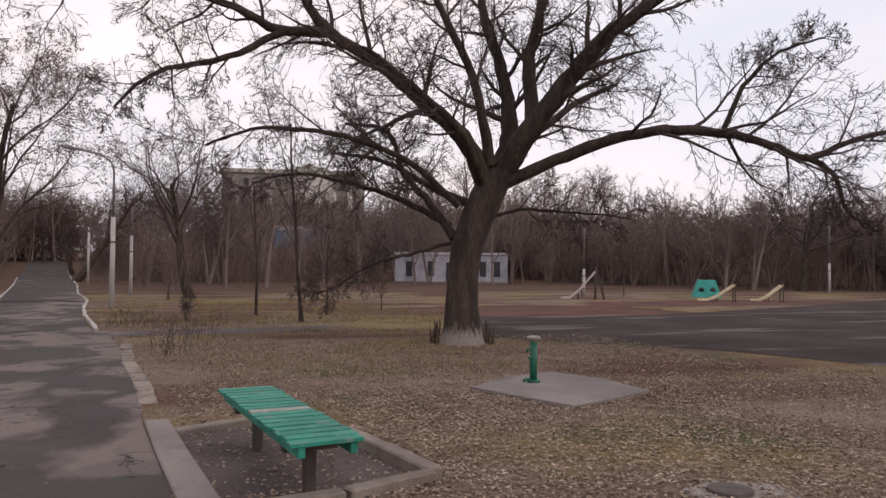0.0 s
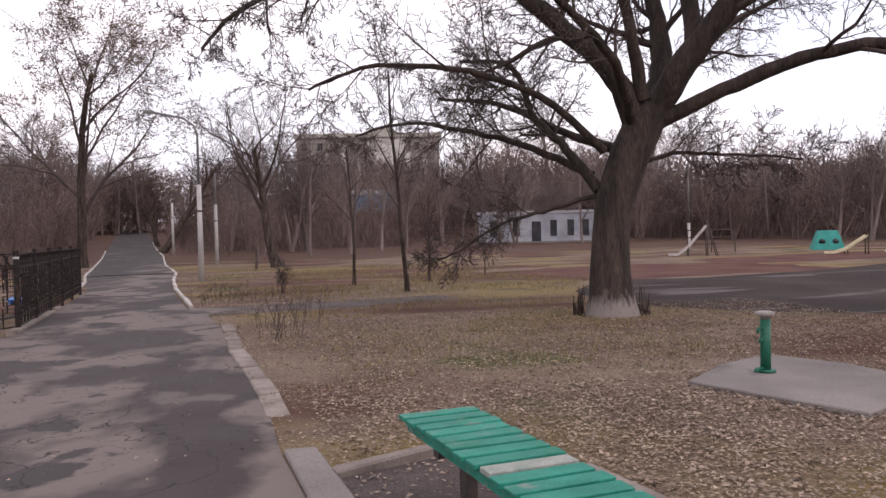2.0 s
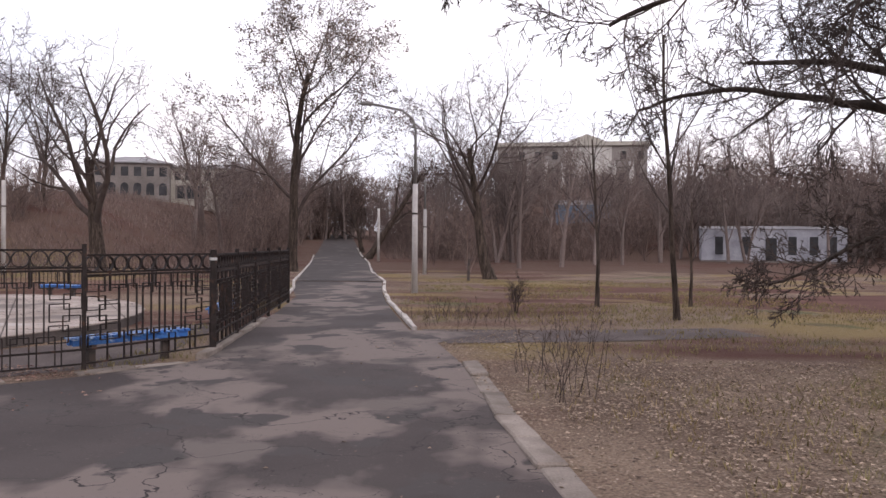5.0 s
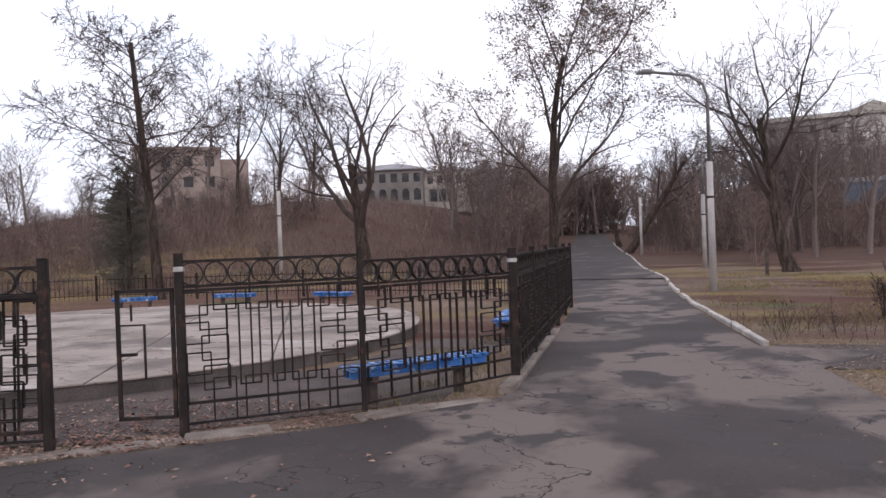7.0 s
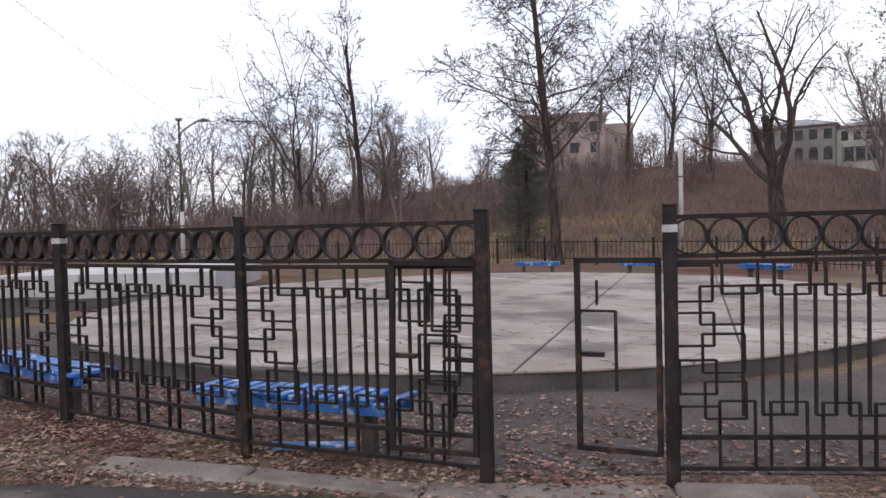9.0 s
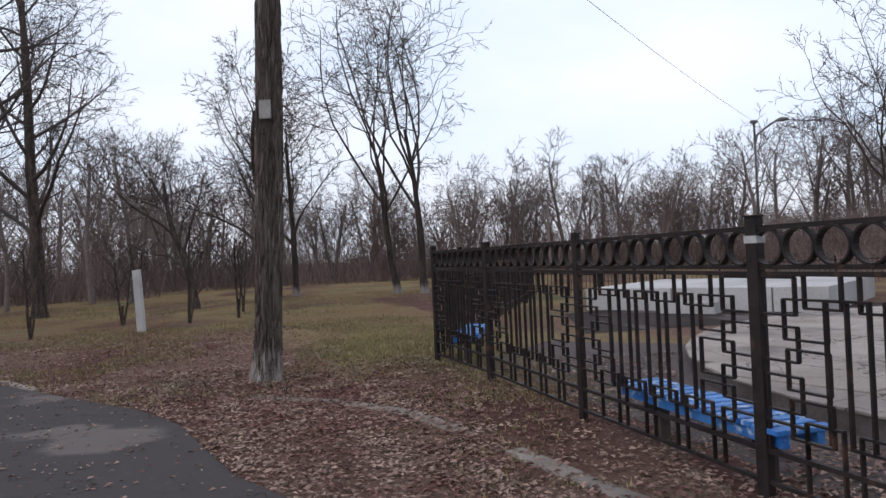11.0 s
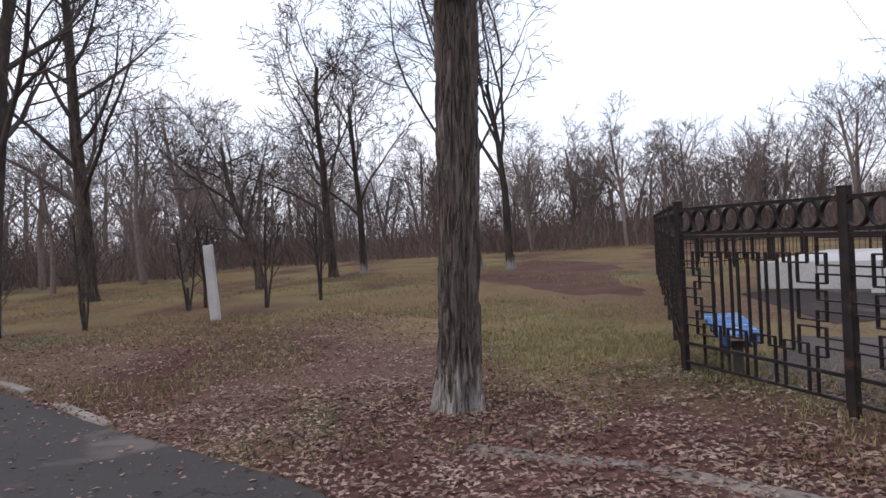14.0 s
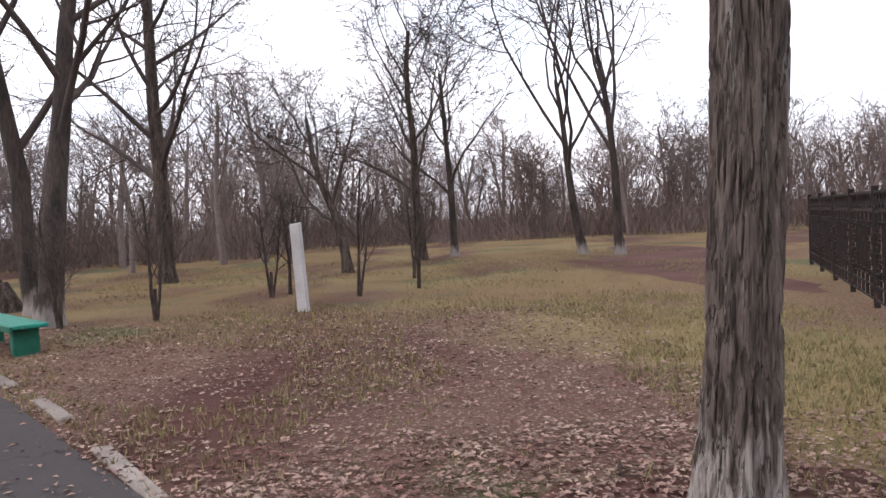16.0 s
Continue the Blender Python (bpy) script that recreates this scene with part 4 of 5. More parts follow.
def evergreen(x, y, h, r, seed):
    """A dark upright evergreen: a stem under many short drooping sprays of scale leaves."""
    g = random.Random(seed)
    t = empty("evergreen_tree", pose(x, y, height(x, y)), "dark dense evergreen below a bare tree", "tree")
    wood, spray = Acc(), Acc()
    wood.tube([Vector((0, 0, -0.1)), Vector((0.05, 0, h * 0.5)), Vector((0, 0.05, h * 0.96))], [0.14, 0.09, 0.02], 7)
    for _ in range(330):
        q = g.random() ** 0.8
        reach = r * (0.35 + 0.65 * math.sin(math.pi * min(1, 0.25 + 0.75 * q))) * (1 + 0.7 * noise.noise(Vector((q * 5, seed, 0)))) * g.uniform(0.25, 1.25)
        a, z = g.uniform(0, 6.28), 0.25 + q * (h - 0.3)
        root = Vector((0, 0, z - 0.15))
        tip = Vector((reach * math.cos(a), reach * math.sin(a), z + g.uniform(-0.15, 0.35)))
        spray.twig([root, root.lerp(tip, 0.6) + Vector((0, 0, 0.08)), tip], 0.012)
        for _ in range(9):
            m = root.lerp(tip, g.uniform(0.5, 1.0))
            d = Vector((g.gauss(0, 0.2), g.gauss(0, 0.2), g.uniform(-0.2, 0.3)))
            spray.twig([m, m + d * 0.5, m + d], 0.013)
    wood.ob("trunk", BARK, t)
    spray.ob("crown", EVERGREEN, t)
    return t


# the big walnut by the bench
def walnut():
    t = empty("walnut_tree", pose(8.12, 14.3, 0), "huge spreading bare walnut tree with whitewashed foot", "tree")
    rt, dp = Vector((0.932, -0.363, 0)), Vector((0.363, 0.932, 0))
    rng = random.Random(21)
    P = lambda u, z, w=0.0: rt * u + dp * w + Vector((0, 0, z))
    wood, crown, tips = Acc(), Acc(), []
    wood.tube([P(0, -0.2), P(0, 0.05), P(0, 0.35), P(-0.02, 0.8), P(0, 1.4), P(0.08, 2.1), P(0.34, 2.85), P(0.62, 3.45), P(0.8, 3.8)], [0.62, 0.5, 0.42, 0.37, 0.34, 0.35, 0.36, 0.36, 0.3], 18)
    limbs = [
        ([P(0.5, 3.4), P(0.1, 4.3, -0.3), P(-0.75, 5.1, -0.6), P(-1.75, 5.9, -0.9), P(-2.75, 6.5, -1.2), P(-3.3, 7.2, -1.3), P(-3.8, 8.3, -1.6)], 0.25),
        ([P(-2.75, 6.5, -1.2), P(-3.7, 6.4, -1.7), P(-4.7, 6.8, -2.2), P(-6.6, 7.0, -2.8), P(-8.5, 6.6, -3.2)], 0.13),
        ([P(-3.6, 6.35, -1.7), P(-4.6, 5.7, -2.2), P(-5.8, 5.3, -2.6), P(-6.5, 4.6, -2.8)], 0.09),
        ([P(0.75, 3.7), P(1.0, 4.5, 0.3), P(1.0, 5.3, 0.5), P(0.8, 6.3, 0.7), P(0.45, 7.4, 0.8), P(0.2, 9.2, 1.0)], 0.27),
        ([P(0.85, 3.8), P(1.5, 4.7, -0.4), P(2.2, 5.6, -0.7), P(2.9, 6.4, -1.0), P(3.9, 7.1, -1.4), P(5.2, 8.2, -1.9)], 0.31),
        ([P(1.5, 4.7, -0.4), P(1.4, 6.0, -0.2), P(1.65, 7.3, 0.0), P(2.0, 9.0, 0.2)], 0.2),
        ([P(0.75, 3.45), P(1.75, 3.9, -0.2), P(2.95, 4.35, -0.4), P(4.2, 4.58, -0.6), P(5.4, 4.46, -0.8), P(6.3, 4.2, -0.9), P(7.0, 3.95, -1.0), P(7.9, 4.3, -1.1), P(9.2, 4.6, -1.3)], 0.17),
        ([P(6.9, 4.0, -1.0), P(7.45, 3.6, -1.1), P(7.65, 3.0, -1.1), P(8.0, 2.5, -1.2)], 0.075),
        ([P(5.35, 4.46, -0.8), P(5.7, 5.4, -1.0), P(6.3, 6.0, -1.3), P(7.2, 6.3, -1.3)], 0.07),
        ([P(-0.2, 2.3), P(-0.75, 3.1, 0.3), P(-1.35, 3.75, 0.5), P(-1.8, 4.8, 0.7), P(-2.8, 5.0, 0.9)], 0.12),
        ([P(-0.25, 2.2), P(-1.2, 1.95, 0.2), P(-2.0, 1.75, 0.3), P(-2.8, 1.25, 0.4), P(-3.3, 1.05, 0.4)], 0.055),
        ([P(0.3, 3.0, 0.2), P(-0.8, 3.6, 1.5), P(-2.2, 4.4, 2.6), P(-3.6, 4.7, 3.4)], 0.12),
        ([P(0.8, 3.8, 0.2), P(1.6, 4.8, 1.6), P(2.8, 5.9, 2.8), P(4.0, 6.6, 3.8)], 0.17),
        ([P(-0.3, 2.6, 0.2), P(-1.4, 3.2, 0.8), P(-2.6, 3.6, 1.2), P(-4.0, 3.9, 1.5), P(-5.2, 3.7, 1.7)], 0.09),
        ([P(-0.1, 3.0, -0.2), P(-1.2, 3.9, -0.9), P(-2.4, 4.3, -1.4), P(-3.9, 4.4, -1.8), P(-5.0, 4.0, -2.1)], 0.09),
        ([P(0.3, 2.7, 0.2), P(1.3, 3.0, 0.9), P(2.6, 3.0, 1.5), P(4.0, 2.9, 2.0)], 0.06),
        ([P(0.4, 3.5, -0.2), P(0.0, 4.3, -1.5), P(-0.9, 5.0, -2.9), P(-1.6, 5.3, -4.2)], 0.12),
        ([P(0.6, 3.9, -0.2), P(0.2, 5.6, -0.8), P(-0.6, 7.2, -1.4), P(-1.2, 8.6, -1.9)], 0.14),
    ]
    c = Cfg((14, 9, 6, 4), (0.28, 0.46, 0.5, 0.5), (55, 48, 42, 40), (0.3, 0.12, 0.15, 0.1), (0.1, 0.2, 0.3, 0.3), (0.0, 0.05, 0.02, -0.04), sides=(10, 5, 4, 3, 3), rmin=0.0065, thick=0.42)
    for pts, r in limbs:
        r *= 0.9
        fine = []
        for i in range(len(pts) - 1):
            a, b, c1, d = pts[max(i - 1, 0)], pts[i], pts[i + 1], pts[min(i + 2, len(pts) - 1)]
            for s in range(5):
                q = s / 5
                w = 0.022 if i or s else 0
                bend = 0.5 * (2 * b + (c1 - a) * q + (2 * a - 5 * b + 4 * c1 - d) * q * q + (3 * b - a - 3 * c1 + d) * q ** 3)
                fine.append(bend + Vector((rng.uniform(-w, w), rng.uniform(-w, w), rng.uniform(-w, w))))
        fine.append(pts[-1])
        rad = [max(0.02, r * (1 - 0.72 * k / (len(fine) - 1)) * rng.uniform(0.94, 1.07)) for k in range(len(fine))]
        wood.tube(fine, rad, 9)
        length = sum((pts[i + 1] - pts[i]).length for i in range(len(pts) - 1))
        sprout(wood, crown, fine, rad, length, 0, c, rng, tips, 0.28)
    wood.ob("trunk", WALNUT, t)
    crown.ob("crown", TWIG, t)
    for u, w in ((-0.62, -0.1), (0.58, 0.05)):
        for k in range(16):
            a = Acc()
            b = P(u + rng.uniform(-0.12, 0.12), -0.05, w + rng.uniform(-0.2, 0.2))
            a.tube([b, b + Vector((rng.uniform(-0.08, 0.08), rng.uniform(-0.08, 0.08), rng.uniform(0.2, 0.6)))], [0.016, 0.006], 4)
            a.ob("root_sucker", BARK, t)


walnut()


# the furrowed trunk at the fork of the paths
def furrowed_tree():
    t = empty("locust_tree", pose(-13.95, 8.29, 0), "tall straight locust tree with furrowed bark and whitewashed foot", "tree")
    rng = random.Random(5)
    n, rows, v, f = 128, 190, [], []
    for i in range(rows + 1):
        z = -0.15 + 9.6 * i / rows
        base = 0.163 - 0.005 * z + 0.03 * math.exp(-max(z, 0) * 4.2)
        cx, cy = 0.028 * z * 0.9 - 0.0025 * z * z, 0.05 * z + 0.015 * math.sin(z * 0.9)
        for k in range(n):
            a = 2 * math.pi * k / n
            q = Vector((math.cos(a) * 2.6, math.sin(a) * 2.6, z * 1.5 + 0.3 * math.sin(3 * a)))
            ridge = abs(noise.noise(q * 2.1)) + 0.5 * abs(noise.noise(q * 5.6 + Vector((7, 3, 1))))
            rr = base * (0.84 + 0.44 * min(ridge, 0.55)) + 0.03 * noise.noise(Vector((math.cos(a) * 1.3, math.sin(a) * 1.3, z * 0.5 + 4)))
            rr += 0.025 * math.exp(-max(z, 0) * 5) * math.cos(5 * a + 1)
            v.append((cx + rr * math.cos(a), cy + rr * math.sin(a), z))
    for i in range(rows):
        for k in range(n):
            w = (k + 1) % n
            f.append((i * n + k, i * n + w, (i + 1) * n + w, (i + 1) * n + k))
    mesh_ob("trunk", v, f, LIMED, t)
    wood, crown, tips = Acc(), Acc(), []
    c = Cfg((7, 6, 5, 3), (0.5, 0.5, 0.5, 0.5), (45, 42, 42, 40), (0.15, 0.2, 0.2, 0.1), (0.08, 0.2, 0.3, 0.3), (0.05, 0.08, 0.04, 0), rmin=0.007)
    for s in range(4):
        a = s * 1.6 + 0.4
        grow(wood, crown, Vector((0.02, 0.43, 9.3)), Vector((math.cos(a) * 0.5, math.sin(a) * 0.5, 1)).normalized(), 4.0, 0.11, 0, c, rng, tips)
    wood.ob("limbs", BARK, t)
    crown.ob("crown", TWIG, t)


furrowed_tree()
plate = block("tin_plate", -0.07, 0.07, -0.012, 0.012, -0.11, 0.11, TIN, bevel=0.004)
plate.matrix_world = pose(-13.725, 8.44, 3.21, 0, 0, 82)
tagged(plate, "small grey tin plate nailed to a trunk", "plate")

# trees that stand alone
tree(-7.7, 46.5, 19, 0.28, LEAFY, 31, "tall bare tree keeping its last withered leaves", (0.13, 0), leaves=14000, frac=0.56, rm=0.012)
tree(-16.1, 42.0, 13.2, 0.4, SINUOUS, 12, "dark bare tree with sinuous upswept limbs", (0.02, 0), frac=0.42)
tree(-18.2, 29.9, 10.6, 0.2, DENSE, 7, "dense upright bare tree with drooping twigs", (-0.02, 0), frac=0.85, rm=0.011)
evergreen(-23.0, 34.0, 5.4, 1.5, 3)
evergreen(-25.2, 36.0, 4.6, 1.3, 4)
tree(-44.6, 37.0, 14.6, 0.2, FORK2, 8, "tall slim bare tree with forked crown", (0, 0), frac=0.45, rm=0.016)
tree(-39.6, 38.2, 14.2, 0.2, SLIM, 9, "tall slim bare tree with narrow crown", (0.02, 0), frac=0.85, rm=0.016)
tree(2.6, 40.0, 12.2, 0.28, WIDE, 14, "wide-crowned bare tree leaning over the grass", (-0.2, 0), frac=0.5)
tree(4.65, 25.2, 5.6, 0.055, SAPLING, 3, "thin young bare tree in dry grass", (0.05, 0), group="saplings")
tree(5.7, 21.8, 7.6, 0.065, SAPLING, 4, "thin young bare tree in dry grass", (-0.04, 0), group="saplings")
tree(7.1, 25.4, 3.6, 0.045, SAPLING, 5, "thin young bare tree in dry grass", (0, 0.03), group="saplings")
tree(9.6, 27.5, 1.6, 0.02, SAPLING, 6, "knee-high bare seedling in dry grass", (0, 0.03), group="saplings")
tree(2.4, 23.0, 1.1, 0.016, SAPLING, 16, "knee-high bare seedling in dry grass", (0, 0.03), group="saplings", stems=3)
tree(50.2, 48.5, 11, 0.33, WIDE, 15, "broad low-branching bare tree beyond the lot", (0.03, 0), frac=0.55, rm=0.018)
tree(-24.2, -2.0, 13, 0.2, BROAD, 41, "leaning bare tree beside the path", (-0.1, -0.5), frac=0.65)
tree(-23.6, -1.1, 14, 0.19, BROAD, 42, "bare tree with whitewashed foot by the green bench", (-0.03, 0.02), frac=0.65, bark=WALNUT)
tree(-21.7, 0.3, 13.5, 0.2, BROAD, 43, "bare tree with whitewashed foot by the green bench", (-0.1, -0.1), frac=0.65, bark=WALNUT)
TALL = Cfg((20, 7, 6, 3), (0.36, 0.5, 0.5, 0.5), (52, 42, 42, 38), (0.2, 0.15, 0.2, 0.1), (0.05, 0.16, 0.28, 0.3), (0.04, 0.06, 0.04, 0.02), rmin=0.009, thick=0.42)
tree(-30.4, -1.7, 14, 0.23, TALL, 44, "tall dark bare tree with fine side twigs", (-0.04, -0.03), frac=0.85)
tree(-31.5, 3.0, 8.5, 0.15, BROAD, 45, "crooked bare tree in dry grass", (-0.12, -0.1), frac=0.6)
tree(-36.5, 4.6, 11.5, 0.17, LUSH, 46, "bare tree with dense round crown", (0, 0), frac=0.68, rm=0.012)
tree(-38.3, 5.6, 10.5, 0.15, BROAD, 47, "bare tree with whitewashed foot", (0, 0), frac=0.68, bark=WALNUT, rm=0.012)
tree(-35.0, 11.05, 14, 0.16, FORK2, 48, "tall slender forked locust tree", (0, 0), frac=0.48, bark=WALNUT, rm=0.012)
tree(-36.0, 10.0, 12.5, 0.16, FORK2, 49, "slender leaning locust tree", (0.02, -0.12), frac=0.48, bark=WALNUT, rm=0.012)
for k, (x, y, h) in enumerate(((-24.6, 4.6, 3.2), (-25.8, 5.6, 3.0), (-21.9, 1.9, 2.6), (-21.3, 0.7, 2.2), (-25.6, 3.0, 2.8), (-28.5, 5.2, 2.5), (-25.0, 2.8, 2.4))):
    tree(x, y, h, 0.035, SAPLING, 60 + k, "thin bare sapling among dry grass", (0.05 * (-1) ** k, 0.04), group="saplings", stems=2)
tree(-62, 58, 12, 0.25, BROAD, 71, "bare tree on the wooded bank", (0, 0), frac=0.6)
LEAN = Cfg((6, 6, 5, 3), (0.5, 0.5, 0.5, 0.5), (40, 42, 40, 38), (0.35, 0.2, 0.2, 0.1), (0.06, 0.2, 0.25, 0.25), (0.02, 0.12, 0.06, 0.02), rmin=0.012)
tree(-5.9, 66, 11, 0.3, LEAN, 72, "bare tree leaning over the road", (0.75, 0), frac=0.75)
tree(-8.0, 80, 8, 0.25, BROAD, 73, "dark bushy bare tree at the bend of the road", (-0.1, 0), frac=0.5)
tree(-33.5, 57.5, 12.5, 0.18, FORK2, 74, "tall bare tree on the bank", (0, 0), frac=0.45, rm=0.018)
tree(-31.5, 60, 13, 0.18, FORK2, 75, "tall bare tree on the bank", (0.05, 0), frac=0.45, rm=0.018)
tree(-27.5, 58, 11.5, 0.17, FORK2, 76, "tall bare tree on the bank", (0.1, 0), frac=0.45, rm=0.018)

# the woods round about: a few kinds of bare tree, repeated
kinds = []
for k in range(7):
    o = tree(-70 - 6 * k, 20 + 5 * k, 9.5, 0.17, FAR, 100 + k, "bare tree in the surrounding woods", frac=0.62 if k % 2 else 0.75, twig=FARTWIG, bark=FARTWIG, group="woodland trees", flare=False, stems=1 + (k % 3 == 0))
    kinds.append(o)
rng = random.Random(77)


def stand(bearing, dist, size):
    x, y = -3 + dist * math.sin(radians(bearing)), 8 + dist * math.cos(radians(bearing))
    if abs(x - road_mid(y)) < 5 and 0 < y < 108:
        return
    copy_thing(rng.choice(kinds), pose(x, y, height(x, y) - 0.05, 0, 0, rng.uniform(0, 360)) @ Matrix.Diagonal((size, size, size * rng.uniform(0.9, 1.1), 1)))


shrubs = []
for k in range(4):
    o = tree(-80 - 6 * k, 12 + 5 * k, 4.6, 0.05, BUSH, 200 + k, "bare brown shrub at the edge of the woods", frac=0.8, twig=BRUSH, bark=BRUSH, group="shrubs", flare=False, stems=4)
    o.name = "shrub"
    o["category"] = "shrub"
    shrubs.append(o)


def thicket(b0, b1, step, d0, d1, s0, s1):
    b = b0
    while b < b1:
        bearing, d, size = radians(b + rng.uniform(-0.5, 0.5) * step), rng.uniform(d0, d1), rng.uniform(s0, s1)
        x, y = -3 + d * math.sin(bearing), 8 + d * math.cos(bearing)
        b += step
        if (abs(x - road_mid(y)) < 4.5 and 0 < y < 112) or (17 < x < 34 and 45 < y < 73):
            continue
        copy_thing(rng.choice(shrubs), pose(x, y, height(x, y) - 0.05, 0, 0, rng.uniform(0, 360)) @ Matrix.Diagonal((size * 1.3, size * 1.3, size, 1)))


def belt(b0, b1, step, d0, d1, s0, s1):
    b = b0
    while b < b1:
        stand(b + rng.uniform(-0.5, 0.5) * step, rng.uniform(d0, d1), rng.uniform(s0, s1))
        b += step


belt(20, 64, 2.0, 76, 88, 0.85, 1.2)
belt(20, 64, 2.0, 92, 112, 1.15, 1.5)
belt(-2, 21, 2.2, 46, 64, 0.75, 1.15)
belt(-4, 22, 2.0, 68, 92, 0.85, 1.15)
belt(-6, 22, 3.0, 96, 116, 0.7, 0.95)
belt(-48, -8, 3.4, 112, 135, 0.8, 1.1)
belt(-14, -6, 2.0, 62, 100, 0.7, 1.1)
belt(-46, -24, 3.2, 48, 70, 0.6, 0.95)
belt(-108, -46, 2.0, 50, 64, 0.75, 1.0)
belt(-108, -46, 2.0, 70, 95, 1.1, 1.45)
belt(-144, -104, 1.8, 36, 50, 0.6, 0.95)
belt(-144, -104, 1.6, 54, 80, 1.0, 1.35)
belt(-11, -5, 0.9, 106, 122, 1.1, 1.5)
belt(-22, -12, 2.0, 108, 118, 0.5, 0.8)
for hx, hy in ((21.5, 63.0), (23.0, 63.4), (28.5, 62.0)):
    copy_thing(rng.choice(kinds), pose(hx, hy, 0, 0, 0, rng.uniform(0, 360)) @ Matrix.Diagonal((0.85, 0.85, 0.95, 1)))
for k in range(15):
    y = 46 + 4.6 * k
    for side in (-1, 1):
        x = road_mid(y) + side * rng.uniform(5.5, 9)
        size = rng.uniform(0.6, 1.2) * (1.5 if y > 62 else 1)
        copy_thing(rng.choice(shrubs), pose(x, y, height(x, y) - 0.05, 0, 0, rng.uniform(0, 360)) @ Matrix.Diagonal((size, size, size, 1)))
        if k % 2 or y > 62:
            x = road_mid(y) + side * rng.uniform(7, 14)
            size = rng.uniform(0.85, 1.35)
            copy_thing(rng.choice(kinds), pose(x, y + 2, height(x, y + 2) - 0.05, 0, 0, rng.uniform(0, 360)) @ Matrix.Diagonal((size, size, size, 1)))
belt(20, 64, 1.8, 64, 76, 0.7, 1.0)
thicket(18, 64, 0.8, 66, 92, 0.9, 1.8)
thicket(-3, 20, 1.1, 58, 90, 0.8, 1.4)
thicket(-14, -4, 1.0, 60, 118, 1.0, 1.7)
thicket(-50, -26, 1.6, 50, 84, 0.35, 0.7)
thicket(-108, -46, 1.3, 52, 80, 0.8, 1.5)
thicket(-146, -104, 1.1, 40, 66, 0.7, 1.5)
thicket(20, 64, 0.5, 76, 92, 1.5, 2.1)
thicket(-12, -4, 0.3, 106, 122, 1.6, 2.4)
thicket(-11.5, -4, 0.35, 56, 104, 1.1, 2.0)
belt(-12, -4, 0.6, 58, 108, 1.0, 1.5)
thicket(-62, -26, 0.9, 40, 66, 0.4, 0.85)
belt(66, 214, 14, 60, 80, 0.8, 1.1)


# brown undergrowth that closes the woods
def undergrowth():
    r = np.random.RandomState(3)
    v, f = [], []
    zones = [(14, 62, 70, 112, 5000, 5.5), (-6, 16, 58, 110, 3800, 4.5), (-62, -11, 33, 92, 6500, 1.9), (-104, -50, 50, 92, 5600, 5.5), (-146, -104, 42, 80, 5200, 5.0), (62, 214, 62, 80, 1600, 5), (-42, -32, 44, 54, 300, 3.0)]
    for b0, b1, r0, r1, n, hh in zones:
        for _ in range(n):
            b, d = radians(r.uniform(b0, b1)), r.uniform(r0, r1)
            x, y = -3 + d * math.sin(b), 8 + d * math.cos(b)
            if abs(x - road_mid(y)) < 4.5 and y > 0:
                continue
            if 17 < x < 38 and 40 < y < 78:
                continue
            lump = (0.75 + 0.9 * noise.noise(Vector((x * 0.12, y * 0.12, 3)))) * (0.5 if b1 == -9 and d > 72 else 1)
            z, h = height(x, y), hh * max(0.15, lump) * r.uniform(0.2, 1.0) ** 1.3
            for _ in range(8):
                a, l, q = r.uniform(0, 6.28), r.uniform(0.1, 0.75), r.uniform(0.4, 1)
                w = r.uniform(0.012, 0.026)
                ca, sa, wa = math.cos(a), math.sin(a), r.uniform(0, 6.28)
                k = len(v)
                ox, oy = x + r.uniform(-0.8, 0.8), y + r.uniform(-0.8, 0.8)
                oz = z - 0.05 + h * r.uniform(0, 0.45) * (r.rand() < 0.6)
                v += [(ox - w * math.cos(wa), oy + w * math.sin(wa), oz), (ox + w * math.cos(wa), oy - w * math.sin(wa), oz), (ox + ca * l * h * q, oy + sa * l * h * q, oz + h * q * 0.8)]
                f.append((k, k + 1, k + 2))
    tagged(mesh_ob("undergrowth", v, f, BRUSH), "brown leafless undergrowth below the woods", "undergrowth", kind="stuff")


undergrowth()


# dead weeds beside the kerb
def weeds(x, y, n, h, spreadr, seed, label):
    r = random.Random(seed)
    a, heads = Acc(), Acc()
    for _ in range(n):
        p = Vector((r.gauss(0, spreadr), r.gauss(0, spreadr), -0.02))
        d = Vector((r.gauss(0, 0.28), r.gauss(0, 0.28), 1)).normalized()
        l = h * r.uniform(0.4, 1.1)
        q = p + d * l * 0.5
        e = q + (d + Vector((r.gauss(0, 0.2), r.gauss(0, 0.2), 0))).normalized() * l * 0.5
        a.tube([p, q, e], [0.005, 0.004, 0.002], 3)
        for _ in range(3):
            g = q.lerp(e, r.random())
            a.tube([g, g + Vector((r.gauss(0, 0.09), r.gauss(0, 0.09), r.uniform(0.02, 0.14)))], [0.003, 0.0015], 3)
        if r.random() < 0.4:
            heads.tube([e, e + d * 0.03, e + d * 0.07], [0.004, 0.016, 0.003], 5)
    t = empty("weeds", pose(x, y, 0), label, "weeds")
    a.ob("stalks", TWIG, t)
    heads.ob("seed_heads", DEADLEAF, t)


